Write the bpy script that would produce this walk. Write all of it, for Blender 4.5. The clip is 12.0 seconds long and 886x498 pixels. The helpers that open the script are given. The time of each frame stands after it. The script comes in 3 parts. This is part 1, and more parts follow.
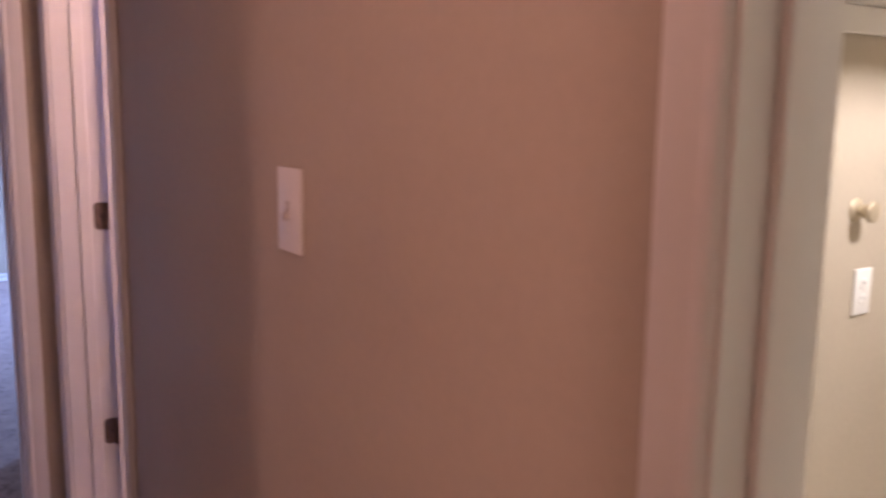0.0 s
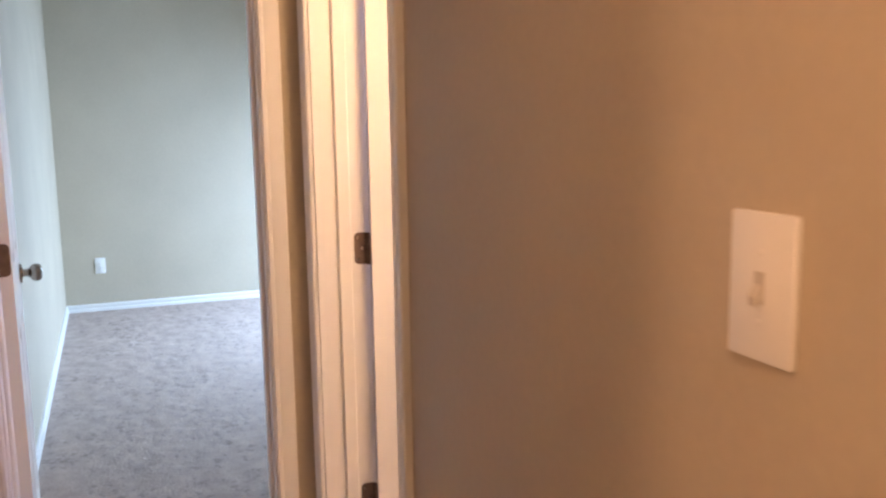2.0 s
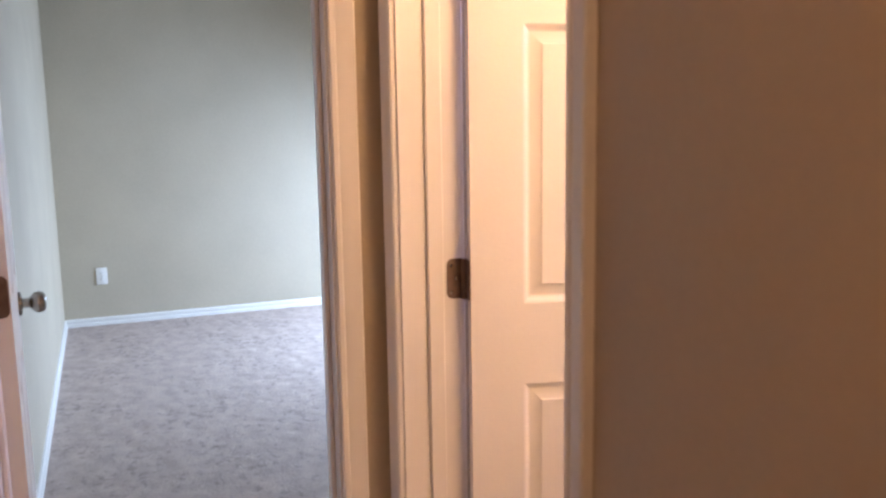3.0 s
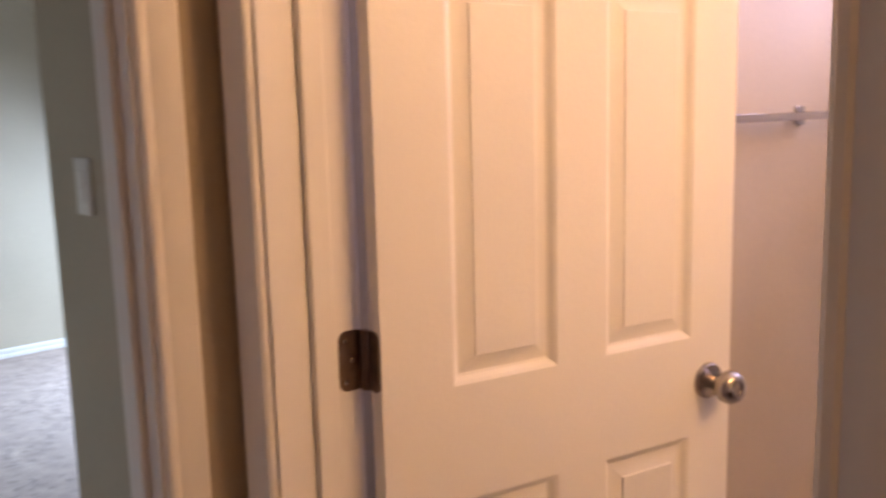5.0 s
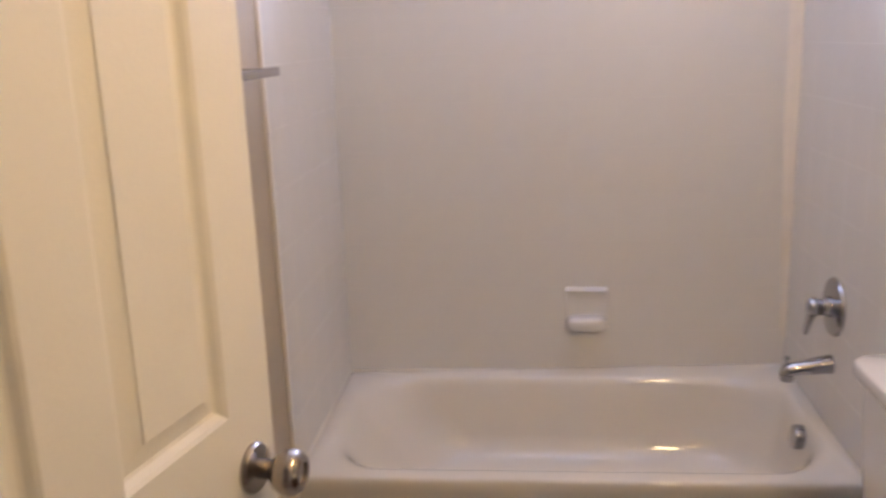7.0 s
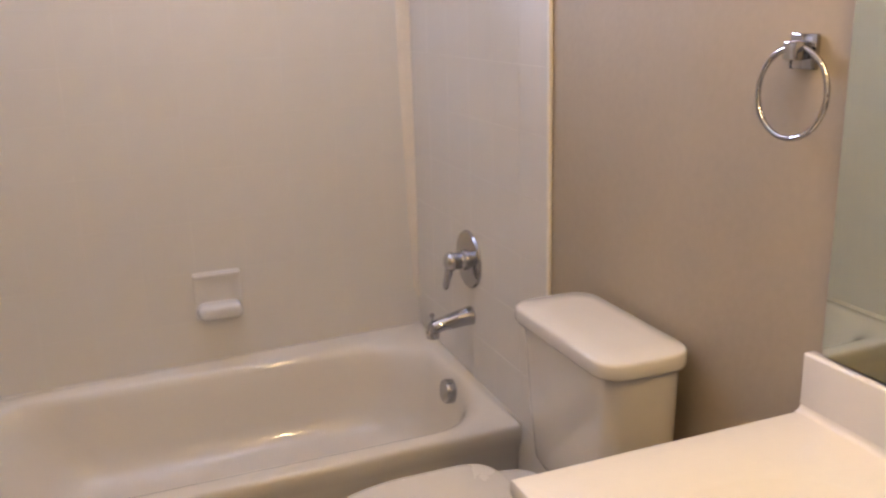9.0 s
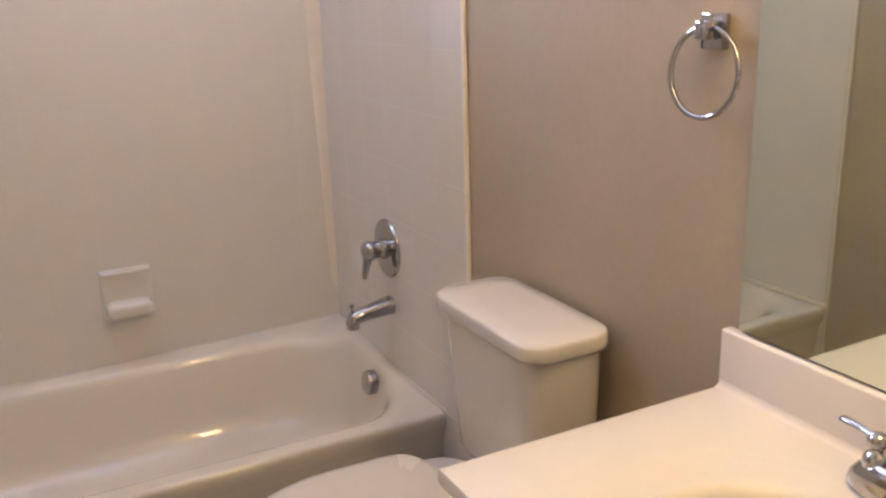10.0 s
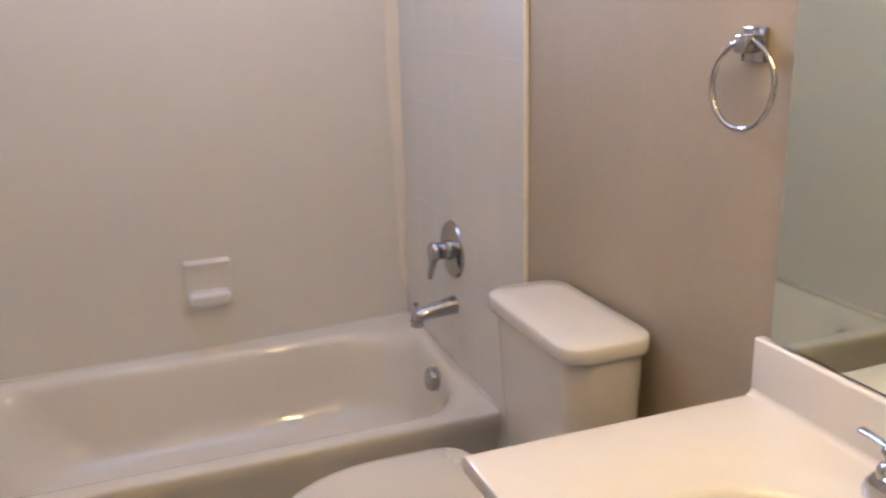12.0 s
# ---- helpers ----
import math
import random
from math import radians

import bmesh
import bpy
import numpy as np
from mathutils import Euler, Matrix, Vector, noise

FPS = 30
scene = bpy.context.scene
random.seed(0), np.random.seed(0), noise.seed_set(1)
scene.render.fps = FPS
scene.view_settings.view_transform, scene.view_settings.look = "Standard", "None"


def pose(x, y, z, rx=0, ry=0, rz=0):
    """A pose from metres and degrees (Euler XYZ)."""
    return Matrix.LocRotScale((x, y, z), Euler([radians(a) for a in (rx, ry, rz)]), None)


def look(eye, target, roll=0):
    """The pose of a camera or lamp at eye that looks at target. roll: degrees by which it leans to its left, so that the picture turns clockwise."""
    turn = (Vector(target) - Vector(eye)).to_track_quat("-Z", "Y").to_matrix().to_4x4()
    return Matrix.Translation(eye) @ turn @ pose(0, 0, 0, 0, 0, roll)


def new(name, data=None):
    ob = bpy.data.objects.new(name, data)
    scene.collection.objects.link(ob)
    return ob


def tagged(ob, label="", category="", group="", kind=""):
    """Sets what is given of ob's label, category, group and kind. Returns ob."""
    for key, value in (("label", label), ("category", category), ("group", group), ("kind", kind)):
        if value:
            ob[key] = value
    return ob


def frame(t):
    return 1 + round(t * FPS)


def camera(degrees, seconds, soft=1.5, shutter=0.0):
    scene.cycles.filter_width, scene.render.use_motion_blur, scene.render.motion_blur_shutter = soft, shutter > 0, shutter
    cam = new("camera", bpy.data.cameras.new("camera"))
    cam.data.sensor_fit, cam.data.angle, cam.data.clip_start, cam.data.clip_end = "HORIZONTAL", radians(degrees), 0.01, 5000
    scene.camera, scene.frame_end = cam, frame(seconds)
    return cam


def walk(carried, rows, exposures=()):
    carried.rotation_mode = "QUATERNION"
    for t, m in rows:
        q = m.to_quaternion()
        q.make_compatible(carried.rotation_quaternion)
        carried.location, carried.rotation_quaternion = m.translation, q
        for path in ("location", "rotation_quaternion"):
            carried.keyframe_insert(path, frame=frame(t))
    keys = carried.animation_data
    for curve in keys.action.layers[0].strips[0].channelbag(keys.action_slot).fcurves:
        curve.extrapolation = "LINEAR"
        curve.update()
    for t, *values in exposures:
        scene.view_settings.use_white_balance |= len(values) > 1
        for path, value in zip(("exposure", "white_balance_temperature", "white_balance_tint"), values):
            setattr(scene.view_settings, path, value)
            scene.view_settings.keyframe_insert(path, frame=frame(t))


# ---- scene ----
cam = camera(53.6, 12.0, soft=2.3, shutter=0.5)
PATH = [
    (0, (3.108, -0.557, 1.484), (1.481, 0.558, 1.156), 0.9),
    (0.5, (2.968, -0.601, 1.483), (1.264, 0.395, 1.166), 0.4),
    (1, (2.816, -0.576, 1.466), (1.033, 0.279, 1.165), 0.9),
    (1.5, (2.666, -0.543, 1.491), (0.842, 0.21, 1.171), -0.8),
    (2, (2.48, -0.515, 1.471), (0.63, 0.181, 1.166), -0.9),
    (2.5, (2.22, -0.533, 1.453), (0.362, 0.148, 1.158), -0.0),
    (2.7, (2.081, -0.564, 1.473), (0.23, 0.122, 1.154), -0.7),
    (4.3, (1.397, -0.606, 1.399), (-0.369, 0.306, 1.175), 0.5),
    (4.5, (1.335, -0.576, 1.428), (-0.392, 0.399, 1.168), 0.1),
    (5, (1.129, -0.597, 1.452), (-0.333, 0.733, 1.145), -1.5),
    (5.5, (0.965, -0.487, 1.455), (-0.249, 1.058, 1.084), -2.8),
    (6, (0.859, -0.398, 1.466), (-0.072, 1.324, 1.056), -3.4),
    (6.5, (0.771, -0.314, 1.462), (0.188, 1.552, 1.030), -3.7),
    (7, (0.671, -0.207, 1.483), (0.472, 1.727, 1.013), -2.1),
    (7.5, (0.551, -0.08, 1.445), (0.731, 1.851, 0.957), -2.5),
    (9.3, (0.578, 0.02, 1.416), (1.336, 1.788, 0.871), -1.2),
    (9.5, (0.561, 0.024, 1.416), (1.361, 1.773, 0.868), -1.0),
    (10, (0.58, 0.04, 1.405), (1.447, 1.751, 0.837), -1.8),
    (10.5, (0.579, 0.038, 1.395), (1.508, 1.707, 0.803), -2.3),
    (11, (0.613, 0.03, 1.397), (1.517, 1.706, 0.786), -3.2),
    (11.5, (0.628, -0.002, 1.398), (1.453, 1.724, 0.813), -2.5),
    (12, (0.626, -0.052, 1.413), (1.302, 1.748, 0.862), -1.5),
]
# the camera's own white balance drifts from pink to neutral
LOOKS = [
    (0.0, -0.5, 5650, 65), (0.5, -0.25, 6250, 54), (1.0, 0.38, 6600, 32), (1.5, 0.43, 6800, 32), (2.5, 0.3, 7150, 39), (4.5, -0.5, 7850, 42), (5.0, -0.48, 7900, 41),
    (5.5, -0.62, 7600, 32), (6.0, -0.92, 6850, 24), (6.5, -1.1, 6400, 17), (7.0, -0.86, 6400, 14), (7.5, -0.86, 6700, 13), (9.5, -0.78, 6900, 12), (10.5, -0.83, 6900, 11),
    (11.0, -0.78, 6450, 10), (11.5, -0.76, 6400, 10), (12.0, -0.76, 6350, 10),
]
walk(cam, [(t, look(eye, target, roll)) for t, eye, target, roll in PATH], LOOKS)

# ---- world, lamps ----
world = bpy.data.worlds.new("world")
scene.world = world
world.use_nodes = True
wn = world.node_tree
sky = wn.nodes.new("ShaderNodeTexSky")
sky.sky_type = "NISHITA"
sky.sun_disc = False
sky.sun_elevation, sky.sun_rotation = radians(40), radians(200)
wn.links.new(sky.outputs["Color"], wn.nodes["Background"].inputs["Color"])
wn.nodes["Background"].inputs["Strength"].default_value = 0.1


def area_lamp(name, eye, target, sx, sy, watts, color, spread=180):
    data = bpy.data.lights.new(name, "AREA")
    data.shape, data.size, data.size_y, data.energy, data.color = "RECTANGLE", sx, sy, watts, color
    data.spread = radians(spread)
    ob = new(name, data)
    ob.matrix_world = look(eye, target)
    return ob


def bulb(name, at, radius, watts, color):
    data = bpy.data.lights.new(name, "POINT")
    data.shadow_soft_size, data.energy, data.color = radius, watts, color
    ob = new(name, data)
    ob.location = at
    return ob


COOL = (0.36, 0.70, 1.0)
# daylight in the window openings
area_lamp("bedroom_daylight", (-3.45, 2.33, 1.12), (-3.45, 0.9, -0.05), 1.25, 1.0, 142, COOL, 150)
area_lamp("bath_daylight", (0.84, 2.64, 1.96), (0.84, 1.64, 2.50), 0.66, 0.34, 51, (0.56, 0.64, 1.0), 150)
# vanity lamp above the mirror, hall lamp, laundry lamp
for i in range(3):
    bulb("vanity_bulb", (1.335, 0.32 + 0.20 * i, 1.95), 0.05, 11.8, (1.0, 0.70, 0.335))
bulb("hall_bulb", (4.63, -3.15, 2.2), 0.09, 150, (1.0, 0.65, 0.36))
# unseen bulb below the ceiling, added to fill the dim stretch of hall wall
bulb("hall_ceiling_fill", (2.35, -0.62, 2.33), 0.05, 10.5, (1.0, 0.66, 0.36))
bulb("laundry_bulb", (2.60, 1.45, 2.0), 0.10, 100, (0.88, 1.0, 0.62))


# ---- materials ----
def mat(name, base, rough=0.5, metal=0.0, var=0.08, scale=6.0, bump=0.0, bscale=90.0, rvar=0.08, coat=0.0, fine=0.3, second=None, seed_by_object=0.0):
    m = bpy.data.materials.new(name)
    m.use_nodes = True
    nt = m.node_tree
    bsdf = nt.nodes["Principled BSDF"]
    co = nt.nodes.new("ShaderNodeTexCoord")
    n1 = nt.nodes.new("ShaderNodeTexNoise")
    n1.inputs["Scale"].default_value, n1.inputs["Detail"].default_value = scale, 5
    n2 = nt.nodes.new("ShaderNodeTexNoise")
    n2.inputs["Scale"].default_value, n2.inputs["Detail"].default_value = bscale, 4
    nt.links.new(co.outputs["Object"], n1.inputs["Vector"])
    nt.links.new(co.outputs["Object"], n2.inputs["Vector"])
    mix = nt.nodes.new("ShaderNodeMix")
    mix.data_type = "RGBA"
    other = second or tuple(c * (1 - 2 * var) for c in base)
    mix.inputs[6].default_value = (*base, 1)
    mix.inputs[7].default_value = (*other, 1)
    ramp = nt.nodes.new("ShaderNodeMapRange")
    ramp.inputs[1].default_value, ramp.inputs[2].default_value = 0.35, 0.7
    add = nt.nodes.new("ShaderNodeMath")
    add.operation = "MULTIPLY_ADD"
    add.inputs[1].default_value = fine
    nt.links.new(n2.outputs["Fac"], add.inputs[0])
    half = nt.nodes.new("ShaderNodeMath")
    half.operation = "MULTIPLY"
    half.inputs[1].default_value = 1 - fine
    nt.links.new(n1.outputs["Fac"], half.inputs[0])
    nt.links.new(half.outputs[0], add.inputs[2])
    nt.links.new(add.outputs[0], ramp.inputs[0])
    nt.links.new(ramp.outputs[0], mix.inputs[0])
    out = mix.outputs[2]
    if seed_by_object:
        info = nt.nodes.new("ShaderNodeObjectInfo")
        rng = nt.nodes.new("ShaderNodeMapRange")
        rng.inputs[3].default_value, rng.inputs[4].default_value = 1 - seed_by_object, 1.0
        nt.links.new(info.outputs["Random"], rng.inputs[0])
        hsv = nt.nodes.new("ShaderNodeHueSaturation")
        nt.links.new(rng.outputs[0], hsv.inputs["Value"])
        nt.links.new(out, hsv.inputs["Color"])
        out = hsv.outputs["Color"]
    nt.links.new(out, bsdf.inputs["Base Color"])
    rr = nt.nodes.new("ShaderNodeMapRange")
    rr.inputs[3].default_value, rr.inputs[4].default_value = max(0.02, rough - rvar), min(1, rough + rvar)
    nt.links.new(n1.outputs["Fac"], rr.inputs[0])
    nt.links.new(rr.outputs[0], bsdf.inputs["Roughness"])
    bsdf.inputs["Metallic"].default_value = metal
    bsdf.inputs["Coat Weight"].default_value = coat
    if bump:
        b = nt.nodes.new("ShaderNodeBump")
        b.inputs["Strength"].default_value, b.inputs["Distance"].default_value = 1.0, bump
        nt.links.new(n2.outputs["Fac"], b.inputs["Height"])
        nt.links.new(b.outputs["Normal"], bsdf.inputs["Normal"])
    return m


M_WALL = mat("tan_wall_paint", (0.50, 0.427, 0.322), 0.60, var=0.06, scale=2.2, bump=0.0008, bscale=62)
M_CEIL = mat("ceiling_paint", (0.78, 0.76, 0.72), 0.9, var=0.02, bump=0.002, bscale=70)
M_TRIM = mat("white_trim_paint", (0.80, 0.78, 0.74), 0.38, var=0.03, scale=3, bump=0.0002, bscale=30)
M_DOOR = mat("white_door_paint", (0.80, 0.77, 0.71), 0.42, var=0.02, scale=4, bump=0.0003, bscale=160)
M_TILE = mat("white_glazed_tile", (0.78, 0.755, 0.70), 0.19, var=0.02, scale=3, bump=0.0002, bscale=14, rvar=0.05, seed_by_object=0.012)
M_GROUT = mat("pale_grout", (0.79, 0.77, 0.72), 0.7, var=0.05, scale=9, bump=0.0004)
M_TUB = mat("white_enamel", (0.80, 0.75, 0.655), 0.075, var=0.015, scale=2, rvar=0.05, coat=0.3)
M_PORC = mat("white_porcelain", (0.79, 0.77, 0.735), 0.075, var=0.015, scale=3, rvar=0.04, coat=0.3)
M_SEAT = mat("white_plastic_seat", (0.77, 0.74, 0.68), 0.25, var=0.02)
M_COUNTER = mat("cultured_marble", (0.85, 0.81, 0.75), 0.20, var=0.02, scale=5, rvar=0.06, coat=0.2)
M_CHROME = mat("polished_chrome", (0.46, 0.46, 0.48), 0.08, metal=1, var=0.03, rvar=0.03)
M_NICKEL = mat("satin_nickel", (0.42, 0.38, 0.34), 0.26, metal=1, var=0.06, rvar=0.06)
M_BRONZE = mat("worn_dark_hinge_metal", (0.24, 0.165, 0.125), 0.42, metal=0.85, var=0.15, scale=40, rvar=0.1)
M_PLATE = mat("white_plastic", (0.82, 0.80, 0.76), 0.35, var=0.02)
# grey of the toggle; on its surround it stands in for shadow
M_SLOT = mat("shadow_grey_plastic", (0.62, 0.57, 0.51), 0.45, var=0.06, scale=60)
M_DARK = mat("dark_slot", (0.03, 0.028, 0.025), 0.6)
M_WOOD = mat("brown_wood_veneer", (0.20, 0.105, 0.05), 0.45, var=0.2, scale=14, bump=0.0004, bscale=80)
M_VINYL = mat("pale_floor_vinyl", (0.66, 0.62, 0.55), 0.4, var=0.06, scale=12, bump=0.0003)
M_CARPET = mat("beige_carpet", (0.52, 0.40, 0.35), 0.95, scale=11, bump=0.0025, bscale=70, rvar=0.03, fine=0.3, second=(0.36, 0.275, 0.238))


def add_pit_shade(m, scale, lo, hi, depth):
    """Shade of the pits between tufts, painted as specks over m's base colour."""
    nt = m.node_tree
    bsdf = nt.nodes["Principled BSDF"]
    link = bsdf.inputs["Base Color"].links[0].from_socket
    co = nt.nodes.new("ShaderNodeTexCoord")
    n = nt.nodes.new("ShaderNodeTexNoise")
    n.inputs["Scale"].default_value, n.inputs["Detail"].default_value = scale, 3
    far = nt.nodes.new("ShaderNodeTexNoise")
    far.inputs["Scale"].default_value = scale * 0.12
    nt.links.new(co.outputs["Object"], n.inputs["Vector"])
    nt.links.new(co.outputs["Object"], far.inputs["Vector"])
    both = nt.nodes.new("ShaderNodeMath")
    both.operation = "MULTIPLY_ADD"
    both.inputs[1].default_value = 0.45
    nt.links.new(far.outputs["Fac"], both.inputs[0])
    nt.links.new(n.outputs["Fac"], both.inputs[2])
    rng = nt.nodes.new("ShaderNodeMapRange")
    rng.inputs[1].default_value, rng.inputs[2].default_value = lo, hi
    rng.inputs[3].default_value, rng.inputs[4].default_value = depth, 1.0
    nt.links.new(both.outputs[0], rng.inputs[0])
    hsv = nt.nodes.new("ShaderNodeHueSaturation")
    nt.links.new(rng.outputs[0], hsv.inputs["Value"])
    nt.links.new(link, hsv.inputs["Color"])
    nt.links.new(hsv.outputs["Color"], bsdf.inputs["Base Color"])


add_pit_shade(M_CARPET, 26, 0.54, 0.66, 0.68)
M_EDGE = mat("mirror_edge", (0.05, 0.045, 0.04), 0.4)
M_CAULK = mat("cream_caulk", (0.86, 0.80, 0.70), 0.3, var=0.05)
M_BRASS = mat("brass_valve", (0.62, 0.53, 0.38), 0.4, metal=0.6, var=0.1)
M_MIRROR = mat("mirror_silver", (0.74, 0.80, 0.71), 0.015, metal=1, var=0.0, rvar=0.005)
M_SKYPANE = bpy.data.materials.new("frosted_pane")
M_SKYPANE.use_nodes = True
M_SKYPANE.node_tree.nodes["Principled BSDF"].inputs["Roughness"].default_value = 0.4
M_SKYPANE.node_tree.nodes["Principled BSDF"].inputs["Transmission Weight"].default_value = 1.0


# ---- mesh helpers ----
def box(bm, x0, x1, y0, y1, z0, z1, bevel=0.0, seg=2):
    vs = [bm.verts.new((x, y, z)) for x in (x0, x1) for y in (y0, y1) for z in (z0, z1)]
    fs = [(0, 1, 3, 2), (4, 6, 7, 5), (0, 4, 5, 1), (2, 3, 7, 6), (0, 2, 6, 4), (1, 5, 7, 3)]
    faces = [bm.faces.new([vs[i] for i in f]) for f in fs]
    if bevel:
        edges = list({e for f in faces for e in f.edges})
        bmesh.ops.bevel(bm, geom=edges, offset=bevel, segments=seg, profile=0.5, affect="EDGES")
    return bm


def boxes(*rows, bevel=0.0):
    bm = bmesh.new()
    for r in rows:
        box(bm, *r, bevel=bevel)
    return bm


def loft(bm, rings, close=True, cap0=True, cap1=True):
    made = [[bm.verts.new(p) for p in r] for r in rings]
    n = len(made[0])
    for a, b in zip(made, made[1:]):
        for i in range(n if close else n - 1):
            j = (i + 1) % n
            bm.faces.new((a[i], a[j], b[j], b[i]))
    if cap0:
        bm.faces.new(list(reversed(made[0])))
    if cap1:
        bm.faces.new(made[-1])
    return made


def lathe(bm, profile, m, n=24):
    """profile: rows of radius and height along the local z of m."""
    rings = []
    for r, h in profile:
        rings.append([m @ Vector((r * math.cos(2 * math.pi * i / n), r * math.sin(2 * math.pi * i / n), h)) for i in range(n)])
    return loft(bm, rings)


def tube(bm, pts, radii, n=14, closed=False):
    pts = [Vector(p) for p in pts]
    rings, count = [], len(pts)
    if not hasattr(radii, "__len__"):
        radii = [radii] * count
    up = Vector((0, 0, 1))
    for i, p in enumerate(pts):
        if closed:
            d = pts[(i + 1) % count] - pts[i - 1]
        else:
            d = pts[min(i + 1, count - 1)] - pts[max(i - 1, 0)]
        d.normalize()
        a = d.cross(up)
        if a.length < 0.05:
            a = d.cross(Vector((1, 0, 0)))
        a.normalize()
        b = d.cross(a)
        rings.append([p + radii[i] * (math.cos(2 * math.pi * k / n) * a + math.sin(2 * math.pi * k / n) * b) for k in range(n)])
    if closed:
        rings.append(rings[0])
        loft(bm, rings, cap0=False, cap1=False)
        bmesh.ops.remove_doubles(bm, verts=bm.verts, dist=1e-6)
    else:
        loft(bm, rings)
    return bm


def oval(cx, cy, z, a, b, n=48, p=2.0):
    out = []
    for i in range(n):
        t = 2 * math.pi * i / n
        c, s = math.cos(t), math.sin(t)
        out.append((cx + a * math.copysign(abs(c) ** (2 / p), c), cy + b * math.copysign(abs(s) ** (2 / p), s), z))
    return out


def mesh_of(name, bm, material, smooth=40):
    bmesh.ops.recalc_face_normals(bm, faces=bm.faces)
    me = bpy.data.meshes.new(name)
    bm.to_mesh(me)
    bm.free()
    me.materials.append(material)
    if smooth:
        me.polygons.foreach_set("use_smooth", [True] * len(me.polygons))
        me.set_sharp_from_angle(angle=radians(smooth))
    return me


def part(name, bm, material, parent=None, label="", smooth=40):
    ob = new(name, mesh_of(name, bm, material, smooth))
    if parent:
        ob.parent = parent
    if label:
        ob["label"] = label
    return ob


def thing(name, label, category, at=None, group="", kind=""):
    ob = new(name)
    ob.empty_display_size = 0.05
    if at is not None:
        ob.matrix_world = at if isinstance(at, Matrix) else Matrix.Translation(at)
    return tagged(ob, label, category, group, kind)


def structure(name, bm, material, label, category, smooth=0):
    return tagged(part(name, bm, material, smooth=smooth), label, category, kind="structure")


# ---- large structure ----
LX, RX, BY = 0.03, 1.52, 2.67      # bathroom side walls and back wall
FRONT = 0.13                       # bathroom face of the hall wall; its hall face is y = 0
BX = 0.035                         # hall face of the bedroom wall
CEIL = 2.44
D0, D1, DTOP = 0.131, 0.863, 2.04  # clear opening of the bathroom door
E0, E1 = -0.816, -0.127            # clear opening of the bedroom door
L0, L1 = 2.682, 3.42                # clear opening of the laundry door
BEDX, BEDL, BEDR = -4.70, -0.905, 2.35
CORX, CORY = -0.85, 0.058            # end of the wall stub inside the bedroom
OPP = -1.05                        # opposite hall wall, unseen
J = 0.02                           # thickness of a jamb board

structure("wall_hall", boxes(
    (BX, D0 - J, 0, FRONT, 0, CEIL), (D1 + J, L0 - J, 0, FRONT, 0, CEIL), (L1 + J, 5.6, 0, FRONT, 0, CEIL),
    (D0 - J, D1 + J, 0, FRONT, DTOP + J, CEIL), (L0 - J, L1 + J, 0, FRONT, DTOP + J, CEIL)), M_WALL,
    "unseen tan painted hall wall, gapped to shape the hall light with fine orange-peel texture", "wall")
structure("wall_bedroom_door", boxes(
    (-0.07, BX, E1 + J, 0, 0, CEIL), (-0.07, BX, OPP, E0 - J, 0, CEIL),
    (-0.07, BX, E0 - J, E1 + J, DTOP + J, CEIL)), M_WALL, "tan painted wall around the bedroom doorway", "wall")
structure("wall_bedroom_corner", boxes((CORX, -0.07, CORY, BEDR, 0, CEIL)), M_WALL, "tan painted wall corner inside the bedroom", "wall")
structure("wall_bath_left", boxes((-0.07, LX, 0.0, BY + 0.12, 0, CEIL)), M_WALL, "tan painted bathroom wall", "wall")
structure("wall_bath_right", boxes((RX, RX + 0.12, FRONT, BY + 0.12, 0, CEIL)), M_WALL, "tan painted bathroom wall behind toilet and vanity", "wall")
W0, W1, WZ0, WZ1 = 0.42, 1.18, 1.76, 2.16
structure("wall_bath_back", boxes(
    (LX, RX, BY, BY + 0.12, 0, WZ0), (LX, RX, BY, BY + 0.12, WZ1, CEIL), (LX, W0, BY, BY + 0.12, WZ0, WZ1), (W1, RX, BY, BY + 0.12, WZ0, WZ1)),
    M_WALL, "tan painted wall above the tub tile", "wall")
structure("wall_bedroom_far", boxes((BEDX - 0.12, BEDX, BEDL - 0.12, BEDR + 0.12, 0, CEIL)), M_WALL, "beige painted far bedroom wall in daylight", "wall")
structure("wall_bedroom_left", boxes((BEDX, -0.07, BEDL - 0.12, BEDL, 0, CEIL)), M_WALL, "beige painted bedroom wall beside the door", "wall")
structure("wall_bedroom_window", boxes(
    (BEDX, -4.15, BEDR, BEDR + 0.12, 0, CEIL), (-2.75, -0.07, BEDR, BEDR + 0.12, 0, CEIL), (-4.15, -2.75, BEDR, BEDR + 0.12, 0, 0.55),
    (-4.15, -2.75, BEDR, BEDR + 0.12, 1.70, CEIL)), M_WALL, "beige painted bedroom wall with the window", "wall")
# unseen; its gap from x 2.70 to 3.33 shapes the hall bulb's light
structure("wall_hall_unseen", boxes((-0.07, 2.70, OPP - 0.12, OPP, 0, CEIL), (2.58, 2.70, -4.2, OPP - 0.12, 0, CEIL), (3.33, 5.6, OPP - 0.12, OPP, 0, CEIL)), M_WALL, "unseen tan painted hall wall, gapped to shape the hall light", "wall")
structure("wall_hall_end", boxes((5.6, 5.72, -4.2, FRONT, 0, CEIL), (2.58, 5.72, -4.32, -4.2, 0, CEIL)), M_WALL, "tan painted end of the hall", "wall")
structure("wall_laundry_left", boxes((1.78, 1.90, FRONT, 2.3, 0, CEIL)), M_WALL, "pale painted laundry room wall", "wall")
